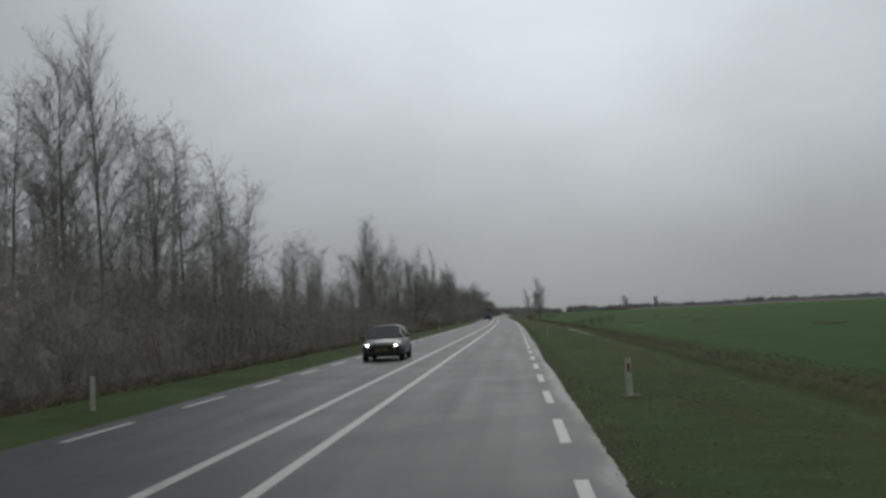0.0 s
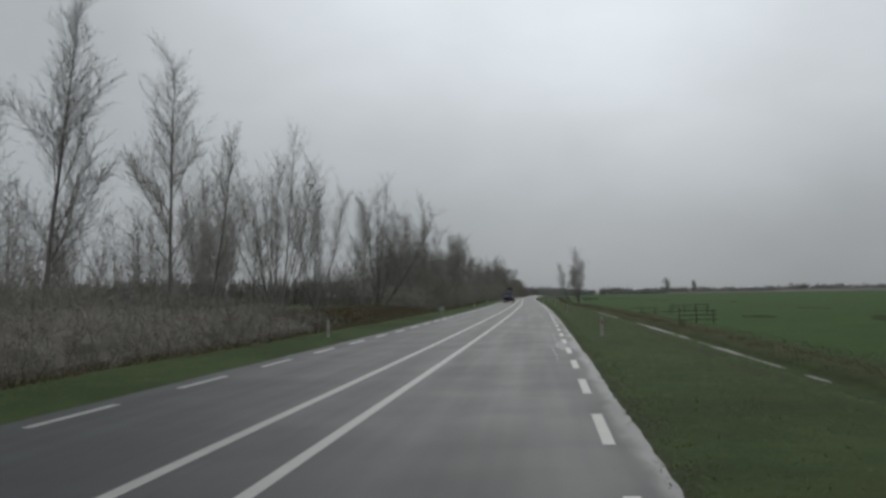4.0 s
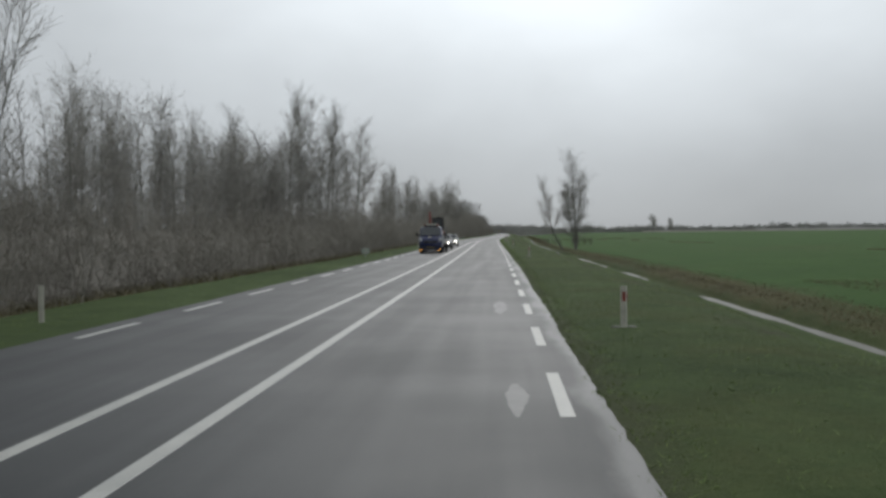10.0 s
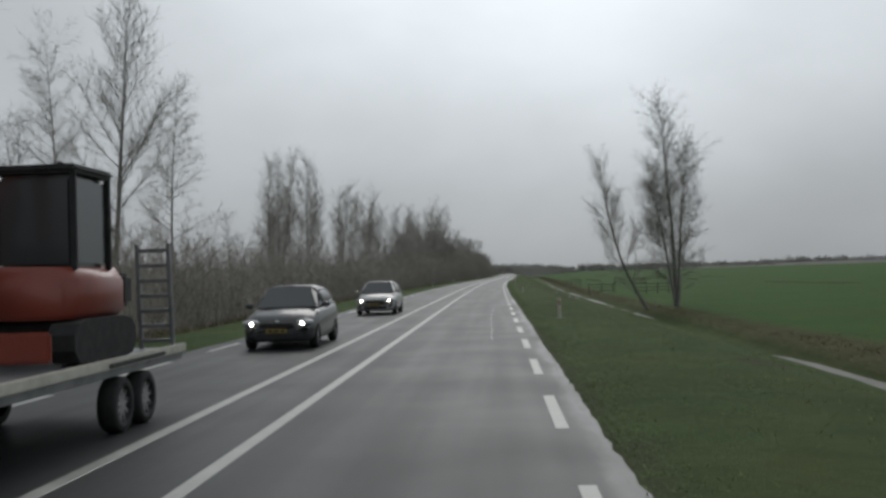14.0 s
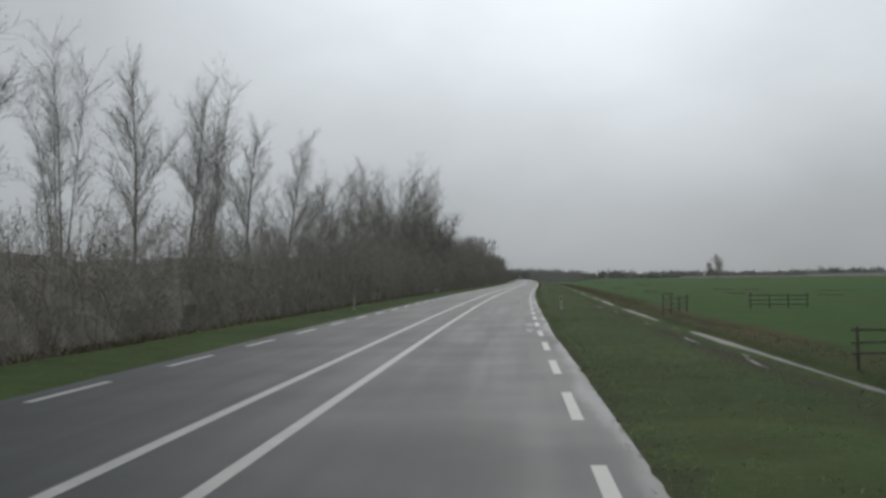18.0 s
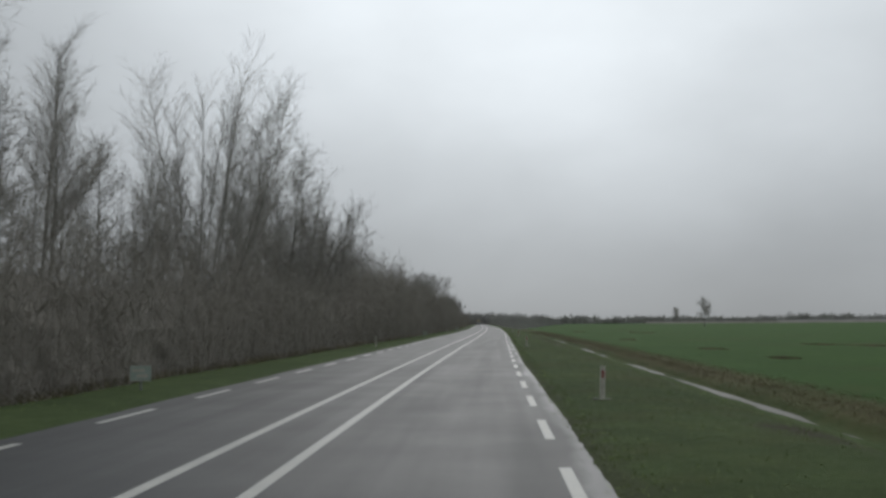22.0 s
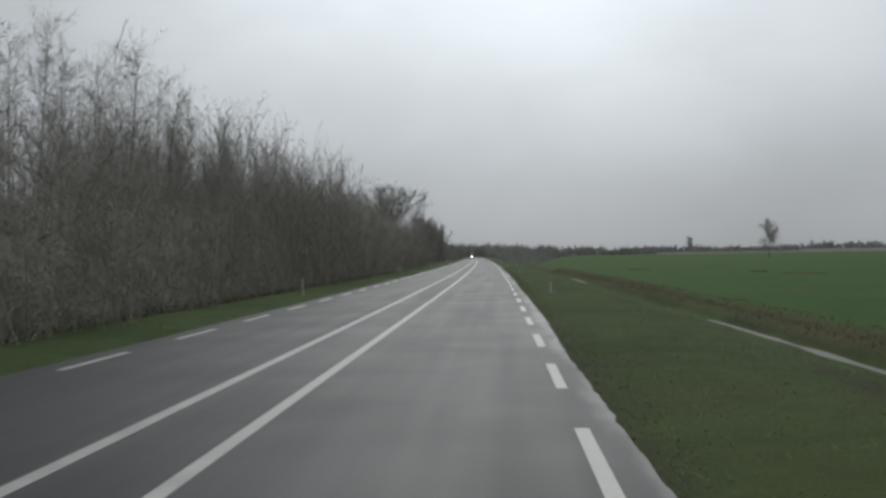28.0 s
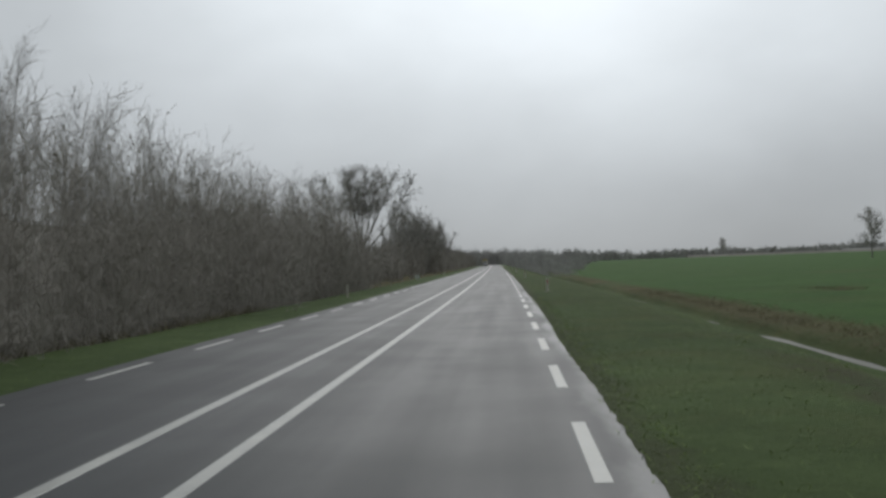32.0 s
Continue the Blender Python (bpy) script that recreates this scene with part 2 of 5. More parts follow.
def ground_material():
    """Verge, ditch banks, fields and woodland floor side by side. UV: metres across from the axis line, metres along."""
    m = bpy.data.materials.new("grass_and_soil")
    m.use_nodes = True
    nd, ln = m.node_tree.nodes, m.node_tree.links
    b = nd["Principled BSDF"]
    uv = nd.new("ShaderNodeUVMap")
    sep = nd.new("ShaderNodeSeparateXYZ")
    ln.new(uv.outputs[0], sep.inputs[0])

    def noise_of(scale, detail=4, rough=0.55):
        n = nd.new("ShaderNodeTexNoise")
        n.inputs["Scale"].default_value, n.inputs["Detail"].default_value, n.inputs["Roughness"].default_value = scale, detail, rough
        ln.new(uv.outputs[0], n.inputs["Vector"])
        return n.outputs["Fac"]

    def math_of(op, a, bb, c=None):
        n = nd.new("ShaderNodeMath")
        n.operation = op
        for i, v in enumerate((a, bb, c)):
            if v is None:
                continue
            if isinstance(v, (int, float)):
                n.inputs[i].default_value = v
            else:
                ln.new(v, n.inputs[i])
        return n.outputs[0]

    def mix_of(f, a, bb):
        n = nd.new("ShaderNodeMix")
        n.data_type = "RGBA"
        ln.new(f, n.inputs[0])
        for sock, v in ((n.inputs[6], a), (n.inputs[7], bb)):
            if isinstance(v, tuple):
                sock.default_value = (*v, 1)
            else:
                ln.new(v, sock)
        return n.outputs[2]

    def band(lo, hi, soft, coord):
        up = nd.new("ShaderNodeMapRange")
        up.inputs["From Min"].default_value, up.inputs["From Max"].default_value = lo - soft, lo + soft
        ln.new(coord, up.inputs[0])
        dn = nd.new("ShaderNodeMapRange")
        dn.inputs["From Min"].default_value, dn.inputs["From Max"].default_value = hi + soft, hi - soft
        ln.new(coord, dn.inputs[0])
        return math_of("MULTIPLY", up.outputs[0], dn.outputs[0])

    big, mid, fine, blade = noise_of(0.12, 5), noise_of(0.9, 5, 0.65), noise_of(7, 4, 0.7), noise_of(38, 3, 0.7)
    wob = math_of("MULTIPLY_ADD", math_of("SUBTRACT", mid, 0.5), 1.6, sep.outputs["X"])
    tone = math_of("ADD", math_of("MULTIPLY", big, 0.5), math_of("ADD", math_of("MULTIPLY", mid, 0.4), math_of("MULTIPLY", math_of("ADD", fine, blade), 0.26)))
    gr = nd.new("ShaderNodeValToRGB")
    gr.color_ramp.elements[0].position, gr.color_ramp.elements[0].color = 0.42, (0.030, 0.047, 0.017, 1)
    gr.color_ramp.elements[1].position, gr.color_ramp.elements[1].color = 0.92, (0.104, 0.148, 0.056, 1)
    e = gr.color_ramp.elements.new(0.66)
    e.color = (0.059, 0.088, 0.031, 1)
    ln.new(tone, gr.inputs[0])
    fr = nd.new("ShaderNodeValToRGB")
    fr.color_ramp.elements[0].position, fr.color_ramp.elements[0].color = 0.4, (0.033, 0.077, 0.018, 1)
    fr.color_ramp.elements[1].position, fr.color_ramp.elements[1].color = 0.95, (0.070, 0.136, 0.034, 1)
    ln.new(tone, fr.inputs[0])
    br = nd.new("ShaderNodeValToRGB")
    br.color_ramp.elements[0].position, br.color_ramp.elements[0].color = 0.4, (0.046, 0.045, 0.018, 1)
    br.color_ramp.elements[1].position, br.color_ramp.elements[1].color = 0.95, (0.118, 0.100, 0.046, 1)
    ln.new(tone, br.inputs[0])
    col = mix_of(band(14.6, 9000, 0.8, wob), gr.outputs[0], fr.outputs[0])
    reedy = nd.new("ShaderNodeMapRange")
    reedy.inputs["From Min"].default_value, reedy.inputs["From Max"].default_value = 0.42, 0.60
    ln.new(noise_of(0.03, 2), reedy.inputs[0])
    col = mix_of(math_of("MULTIPLY", band(12.7, 15.2, 0.6, wob), math_of("MULTIPLY_ADD", reedy.outputs[0], 0.5, 0.36)), col, br.outputs[0])
    # rough brown patches and a faint drift of tone in the field
    rush = nd.new("ShaderNodeMapRange")
    rush.inputs["From Min"].default_value, rush.inputs["From Max"].default_value, rush.inputs["To Max"].default_value = 0.54, 0.68, 0.6
    ln.new(math_of("ADD", math_of("MULTIPLY", noise_of(0.055, 5, 0.6), 0.85), math_of("MULTIPLY", fine, 0.15)), rush.inputs[0])
    col = mix_of(math_of("MULTIPLY", band(14.8, 60, 1.5, wob), rush.outputs[0]), col, br.outputs[0])
    # dead yellow-brown patches in the verge
    tired = nd.new("ShaderNodeMapRange")
    tired.inputs["From Min"].default_value, tired.inputs["From Max"].default_value = 0.46, 0.72
    tired.inputs["To Max"].default_value = 0.5
    ln.new(math_of("ADD", math_of("MULTIPLY", noise_of(0.35, 6, 0.6), 0.75), math_of("MULTIPLY", fine, 0.25)), tired.inputs[0])
    col = mix_of(math_of("MULTIPLY", band(4.0, 12.0, 0.6, wob), tired.outputs[0]), col, (0.090, 0.080, 0.030))
    # muddy ruts on the verge before the ditch
    stretch = math_of("ADD", band(352, 442, 4.0, sep.outputs["Y"]), band(522, 600, 4.0, sep.outputs["Y"]))
    wet = math_of("ADD", math_of("MULTIPLY_ADD", fine, 0.45, big), math_of("MULTIPLY_ADD", mid, 0.3, math_of("MULTIPLY", stretch, 0.10)))
    mud = nd.new("ShaderNodeMapRange")
    mud.inputs["From Min"].default_value, mud.inputs["From Max"].default_value, mud.inputs["To Max"].default_value = 0.90, 1.02, 0.85
    ln.new(wet, mud.inputs[0])
    col = mix_of(math_of("MULTIPLY", band(6.9, 8.1, 0.4, wob), mud.outputs[0]), col, (0.062, 0.053, 0.037))
    # trodden soil beside the asphalt, leaf litter under the trees
    col = mix_of(math_of("MULTIPLY", band(3.2, 4.1, 0.2, wob), 0.45), col, (0.072, 0.066, 0.044))
    open_field = band(150, 206, 3.0, sep.outputs["Y"])
    litter = math_of("MULTIPLY", band(-38, -9.0, 1.0, wob), math_of("SUBTRACT", 1.0, math_of("MULTIPLY", open_field, band(-75, -13.5, 1.0, wob))))
    col = mix_of(math_of("MULTIPLY", open_field, band(-75, -13.5, 1.0, wob)), col, fr.outputs[0])
    col = mix_of(litter, col, br.outputs[0])
    col = mix_of(band(-9000, -38, 3.0, wob), col, fr.outputs[0])
    ln.new(col, b.inputs["Base Color"])
    b.inputs["Roughness"].default_value, b.inputs["Specular IOR Level"].default_value = 0.9, 0.08
    bp = nd.new("ShaderNodeBump")
    bp.inputs["Strength"].default_value, bp.inputs["Distance"].default_value = 0.7, 0.05
    ln.new(math_of("ADD", fine, blade), bp.inputs["Height"])
    ln.new(bp.outputs[0], b.inputs["Normal"])
    return m


M_asphalt, M_ground = asphalt_material(), ground_material()


def plain(name, colour, rough=0.4, metal=0.0, spec=0.5, emit=0.0, coat=0.0):
    m = bpy.data.materials.new(name)
    m.use_nodes = True
    b = m.node_tree.nodes["Principled BSDF"]
    b.inputs["Base Color"].default_value = (*colour, 1)
    b.inputs["Roughness"].default_value, b.inputs["Metallic"].default_value = rough, metal
    b.inputs["Specular IOR Level"].default_value, b.inputs["Coat Weight"].default_value = spec, coat
    if emit:
        b.inputs["Emission Color"].default_value = (1.0, 0.95, 0.85, 1)
        b.inputs["Emission Strength"].default_value = emit
    return m


# ---- the line of the road ----
# heading of the axis line in degrees every 50 m, turning right where it grows
HEADING = [0.21, 0.23, 0.21, -0.11, -0.39, -0.71, -0.96, -0.95, -0.62, 0.04, 0.72, 0.92, 0.74, 0.46, 0.2, -0.1, -0.25, -0.3, -0.33, -0.38]
LINE_S = np.arange(-400.0, 4600.0, 1.0)
LINE_H = np.radians(np.interp(LINE_S, np.arange(len(HEADING)) * 50.0, HEADING))
LINE_X = np.concatenate([[0], np.cumsum(np.sin(LINE_H[:-1]))])
LINE_Y = np.concatenate([[0], np.cumsum(np.cos(LINE_H[:-1]))])
LINE_X, LINE_Y = LINE_X - np.interp(0, LINE_S, LINE_X), LINE_Y - np.interp(0, LINE_S, LINE_Y)


def spot(s, u):
    """World x, y of a place s metres along the axis line and u metres to its right (arrays too)."""
    h = np.interp(s, LINE_S, LINE_H)
    return np.interp(s, LINE_S, LINE_X) + u * np.cos(h), np.interp(s, LINE_S, LINE_Y) - u * np.sin(h)


def heading(s):
    return -math.degrees(np.interp(s, LINE_S, LINE_H))


def stand(s, u, z=0.0, turn=0.0):
    x, y = spot(s, u)
    return pose(float(x), float(y), z, 0, 0, heading(s) + turn)


def mesh_of(name, verts, faces, mats, uvs=None, smooth=False, slots=None):
    """A mesh from arrays; faces is an (n, k) array of equal sided faces."""
    verts, faces = np.asarray(verts, dtype=np.float32), np.asarray(faces, dtype=np.int32)
    me = bpy.data.meshes.new(name)
    n, k = faces.shape
    me.vertices.add(len(verts))
    me.vertices.foreach_set("co", verts.ravel())
    me.loops.add(n * k)
    me.loops.foreach_set("vertex_index", faces.ravel())
    me.polygons.add(n)
    me.polygons.foreach_set("loop_start", np.arange(0, n * k, k, dtype=np.int32))
    for m in mats if isinstance(mats, (list, tuple)) else [mats]:
        me.materials.append(m)
    if slots is not None:
        me.polygons.foreach_set("material_index", np.asarray(slots, dtype=np.int32))
    me.polygons.foreach_set("use_smooth", np.full(n, smooth))
    me.update(calc_edges=True)
    if uvs is not None:
        layer = me.uv_layers.new(name="UVMap")
        layer.data.foreach_set("uv", np.asarray(uvs, dtype=np.float32)[faces.ravel()].ravel())
    return me


def strip(name, s_values, u_values, z_of, mat, smooth=True):
    """A sheet over s and u; z_of(s, u) gives heights; u_values may be a function of s giving a row of u."""
    s_values = np.asarray(s_values, dtype=float)
    rows = [np.asarray(u_values(s) if callable(u_values) else u_values, dtype=float) for s in s_values]
    U = np.array(rows)
    S = np.repeat(s_values[:, None], U.shape[1], axis=1)
    X, Y = spot(S, U)
    Z = z_of(S, U) if callable(z_of) else np.full_like(X, z_of)
    nu = U.shape[1]
    i, j = np.meshgrid(np.arange(len(s_values) - 1), np.arange(nu - 1), indexing="ij")
    a = (i * nu + j).ravel()
    faces = np.stack([a, a + 1, a + nu + 1, a + nu], axis=1)
    return mesh_of(name, np.stack([X, Y, Z], -1).reshape(-1, 3), faces, mat, np.stack([U, S], -1).reshape(-1, 2), smooth)


def part(name, me, parent, label="", m=None):
    ob = new(name, me)
    ob.parent = parent
    if m is not None:
        ob.matrix_basis = m
    if label:
        ob["label"] = label
    return ob


def wave(s, seed, lo=3.0, octaves=3):
    """Smooth seeded wobble along s, about -1 to 1."""
    s = np.asarray(s, dtype=float)
    rng = np.random.RandomState(seed)
    total = np.zeros_like(s)
    for k in range(octaves):
        total += np.sin(s * 2 * np.pi / (lo * rng.uniform(0.7, 1.4) * 2.1 ** k) + rng.uniform(0, 7)) * 0.8 ** (octaves - k)
    return total / octaves


# ---- ground ----
ROAD_L = -5.05
INNER, OUTER, EDGE_R, EDGE_L = 0.0, -1.25, 3.37, -4.46
PROFILE = [(-2500, 0.0), (-600, 0.0), (-200, 0.0), (-90, 0.0), (-60, 0.1), (-40, 0.0), (-25, 0.05), (-16, -0.05), (-12, -0.25), (-10.2, -0.45), (-9.2, -0.2), (-8, 0.02),
           (-6.5, 0.07), (-5.4, 0.03), (-4.9, -0.07), (-2.5, -0.08), (0, -0.08), (2.5, -0.08), (3.62, -0.06), (3.86, 0.012), (4.15, 0.03), (4.6, 0.06), (5.6, 0.07), (6.6, 0.05), (7.4, -0.01),
           (8.2, -0.18), (9.0, -0.48), (10.0, -0.88), (11.0, -1.22), (11.6, -1.30),
           (12.0, -1.34), (12.3, -1.44), (12.55, -1.37), (12.85, -1.16), (13.2, -1.06), (13.9, -1.02), (14.8, -0.93), (17, -1.0), (25, -1.0), (45, -1.0), (80, -1.0),
           (200, -1.0), (600, -1.0), (1500, -1.0), (4000, -1.0)]
PU, PZ = np.array([p[0] for p in PROFILE], float), np.array([p[1] for p in PROFILE], float)


def ground_z(S, U):
    z = np.interp(U, PU, PZ)
    rough = np.clip((np.abs(U + 0.6) - 5.0) / 2.0, 0, 1) * np.clip((60 - np.abs(U)) / 30, 0, 1)
    return z + 0.13 * np.clip(1 - np.abs(U - 12.3) / 0.9, 0, 1) * wave(S, 37, 5.0, 4) + 0.035 * rough * wave(S + 3.1 * U, 5, 2.2, 4) + 0.05 * rough * wave(S * 0.7 - U * 1.3, 9, 5.0, 3)


S_ALL = np.concatenate([np.arange(-300, -20, 20.0), np.arange(-20, 760, 1.5), np.arange(760, 1100, 8.0), np.arange(1100, 4500, 100.0)])
DENSE_U = np.unique(np.concatenate([PU, np.arange(4.1, 16, 0.33), np.arange(-12, -5.2, 0.5)]))
ground = tagged(new("ground", strip("ground", S_ALL, DENSE_U, ground_z, M_ground)), "wet green verge and flat winter fields beside the road", "ground", kind="structure")
# stretches of the ditch with open water: start, end, level of the surface
DITCH = ((-20, 108, -1.5), (113, 155, -1.415), (158, 191, -1.382), (196, 213, -1.48), (217, 258, -1.382), (261, 273, -1.48), (276, 286, -1.385), (289, 296, -1.48), (299, 325, -1.382), (329, 352, -1.48), (356, 380, -1.412), (383, 432, -1.382), (435, 446, -1.43), (449, 469, -1.382), (472, 487, -1.415), (490, 531, -1.382), (535, 546, -1.47), (549, 577, -1.388), (582, 604, -1.48), (609, 629, -1.385), (635, 688, -1.48), (694, 709, -1.385), (715, 1100, -1.46))
DITCH_S = [s for p, q, z in DITCH for s in (p, q)]
DITCH_Z = [z for p, q, z in DITCH for s in (p, q)]
water = tagged(new("water", strip("water", np.arange(-20, 1100, 2.0), lambda s: np.array([11.6, 12.0, 12.5, 13.0, 13.4]) + 0.12 * wave(s, 31, 4.0, 3), lambda S, U: np.interp(S, DITCH_S, DITCH_Z), M_water)), "narrow ditch of still grey water along the field", "water", kind="structure")

# ---- road ----
s_road = np.concatenate([np.arange(-200, 1000, 5.0), np.arange(1000, 2200, 25.0)])
s_edge = np.concatenate([np.arange(-60, -12, 6.0), np.arange(-12, 720, 0.4), np.arange(720, 1000, 5.0), np.arange(1000, 2200, 25.0)])


def road_row(s):
    r = 3.80 + 0.035 * float(wave(s, 25, 0.45, 2)) + 0.05 * float(wave(s, 23, 0.9, 5)) + 0.09 * float(wave(s, 24, 11.0, 3))
    l = ROAD_L + 0.05 * float(wave(s, 27, 1.1, 4)) + 0.06 * float(wave(s, 28, 9.0, 3))
    return np.array([l - 0.03, l, -3, -1.25, 0, 1.7, 3.0, r, r + 0.03])


def road_z(S, U):
    z = np.zeros_like(S)
    z[:, 0] = z[:, -1] = -0.09
    z[:, -2] = 0.004
    return z


road = tagged(new("road", strip("road", s_edge, road_row, road_z, M_asphalt, False)),
              "wet grey two-lane asphalt road with a double axis line", "road", kind="structure")
for name, u in (("axis_line", INNER), ("axis_line", OUTER)):
    part(name, strip(name, s_road, lambda s, u=u: np.array([u - 0.085, u - 0.08, u + 0.08, u + 0.085]), lambda S, U, u=u: np.where(np.abs(U - u) > 0.082, 0.0005, 0.005), M_paint, False), road)


def slab(name, w, l, t, mat):
    """A flat bevelled block of paint or stone with its top at z = t."""
    b = 0.25 * t
    v = [(sx * (w / 2 - k), sy * (l / 2 - k), z) for z, k in ((0.0, 0), (t - b, 0), (t, b)) for sx, sy in ((-1, -1), (1, -1), (1, 1), (-1, 1))]
    f = [(a + i, a + (i + 1) % 4, a + 4 + (i + 1) % 4, a + 4 + i) for a in (0, 4) for i in range(4)] + [(8, 9, 10, 11)]
    return mesh_of(name, v, f, mat)


dash_mesh = slab("edge_dash", 0.15, 3.0, 0.005, M_paint)
# the dashes of the far edge drift a little against those of the near one
DRIFT_S, DRIFT = [66, 143, 228, 246, 372, 433, 493, 667], [-0.45, -1.7, -1.2, -0.95, -0.9, -0.35, 0.0, 0.3]
for k in range(-2, 140):
    part("edge_dash", dash_mesh, road, m=stand(6 * k - 1.5, EDGE_R))
    part("edge_dash", dash_mesh, road, m=stand(6 * k + 1.1 + float(np.interp(6 * k, DRIFT_S, DRIFT)), EDGE_L - 0.05))

# ---- small mesh helpers ----
def box_mesh(name, w, d, h, mat, bevel=0.006, at=(0, 0, 0)):
    bm = bmesh.new()
    bmesh.ops.create_cube(bm, size=1, matrix=Matrix.Translation((at[0], at[1], at[2] + h / 2)) @ Matrix.Diagonal((w, d, h, 1)))
    if bevel:
        bmesh.ops.bevel(bm, geom=bm.edges[:], offset=bevel, segments=2, affect="EDGES")
    me = bpy.data.meshes.new(name)
    bm.to_mesh(me)
    bm.free()
    me.materials.append(mat)
    return me


def mesh_bm(name, bm, mat, smooth=False):
    bmesh.ops.recalc_face_normals(bm, faces=bm.faces[:])
    for f in bm.faces:
        f.smooth = smooth
    me = bpy.data.meshes.new(name)
    bm.to_mesh(me)
    bm.free()
    me.materials.append(mat)
    return me


def blob(name, loc, size, mat, seg=12):
    bm = bmesh.new()
    bmesh.ops.create_uvsphere(bm, u_segments=seg, v_segments=seg // 2 + 2, radius=1, matrix=Matrix.Translation(loc) @ Matrix.Diagonal((*size, 1)))
    return mesh_bm(name, bm, mat, True)


# ---- bare trees ----
def prisms(P0, P1, R0, R1, sides):
    """Tapered prisms from P0 to P1 (arrays); a tip of radius 0 becomes a point. Returns vertices and triangles."""
    n = len(P0)
    d = P1 - P0
    d /= np.linalg.norm(d, axis=1, keepdims=True) + 1e-9
    ref = np.where(np.abs(d[:, 2:3]) < 0.9, np.array([[0.0, 0, 1]]), np.array([[1.0, 0, 0]]))
    a = np.cross(d, ref)
    a /= np.linalg.norm(a, axis=1, keepdims=True) + 1e-9
    b = np.cross(d, a)
    ang = np.arange(sides) * 2 * np.pi / sides
    ring = a[:, None, :] * np.cos(ang)[None, :, None] + b[:, None, :] * np.sin(ang)[None, :, None]
    low = P0[:, None, :] + ring * R0[:, None, None]
    if R1 is None:
        v = np.concatenate([low, P1[:, None, :]], axis=1)
        k = np.arange(sides)
        f = np.stack([k, (k + 1) % sides, np.full(sides, sides)], -1)
    else:
        v = np.concatenate([low, P1[:, None, :] + ring * R1[:, None, None]], axis=1)
        k = np.arange(sides)
        k2 = (k + 1) % sides
        f = np.concatenate([np.stack([k, k2, k2 + sides], -1), np.stack([k, k2 + sides, k + sides], -1)])
    m = v.shape[1]
    return v.reshape(-1, 3), (f[None] + (np.arange(n) * m)[:, None, None]).reshape(-1, 3)


def blades(P0, P1, R):
    """Fine twigs as slim tapering blades, each turned at random about its length."""
    n = len(P0)
    d = P1 - P0
    d /= np.linalg.norm(d, axis=1, keepdims=True) + 1e-9
    a = np.cross(d, np.random.RandomState(n).normal(0, 1, (n, 3)))
    a *= (R / (np.linalg.norm(a, axis=1) + 1e-9))[:, None]
    return np.stack([P0 - a, P0 + a, P1], 1).reshape(-1, 3), np.arange(3 * n).reshape(-1, 3)


def join(chunks):
    vs, fs, off = [], [], 0
    for v, f in chunks:
        vs.append(v)
        fs.append(f + off)
        off += len(v)
    return np.concatenate(vs), np.concatenate(fs)


def limb(rng, start, way, length, r0, bits, up, bend, store):
    """A wavering limb in a few pieces; returns the points along it."""
    p, d, pts = np.array(start, float), np.array(way, float), []
    r = r0
    for i in range(bits):
        d = d + rng.normal(0, bend, 3) + np.array([0, 0, up])
        d /= np.linalg.norm(d)
        q = p + d * length / bits
        r2 = r0 * (1 - (i + 1) / (bits + 0.3))
        store.append((p, q, r, r2))
        pts.append((p, q, d.copy(), r))
        p, r = q, r2
    return pts


def shoots(r, P0, P1, gap, least, most, share, lo, hi, lift):
    """Shoots along straight branches, about one every gap metres: their starts and ends. Lengths are a share of the branch, between least and most."""
    d = P1 - P0
    length = np.linalg.norm(d, axis=1)
    n = np.maximum(1, np.round(length / gap)).astype(int)
    k = np.repeat(np.arange(len(P0)), n)
    at = np.clip((np.concatenate([np.arange(m) for m in n]) + r.uniform(0.1, 1.0, len(k))) / n[k], 0, 1)
    way = d[k] / length[k][:, None]
    side = np.cross(way, r.normal(0, 1, (len(k), 3)))
    side /= np.linalg.norm(side, axis=1, keepdims=True) + 1e-9
    turn = r.uniform(lo, hi, len(k))[:, None]
    way = way * np.cos(turn) + side * np.sin(turn) + np.array([0, 0, lift])
    way /= np.linalg.norm(way, axis=1, keepdims=True)
    start = P0[k] + d[k] * at[:, None]
    size = np.clip(length[k] * share * (1.1 - 0.6 * at), least, most) * r.uniform(0.6, 1.15, len(k))
    return start, start + way * size[:, None]


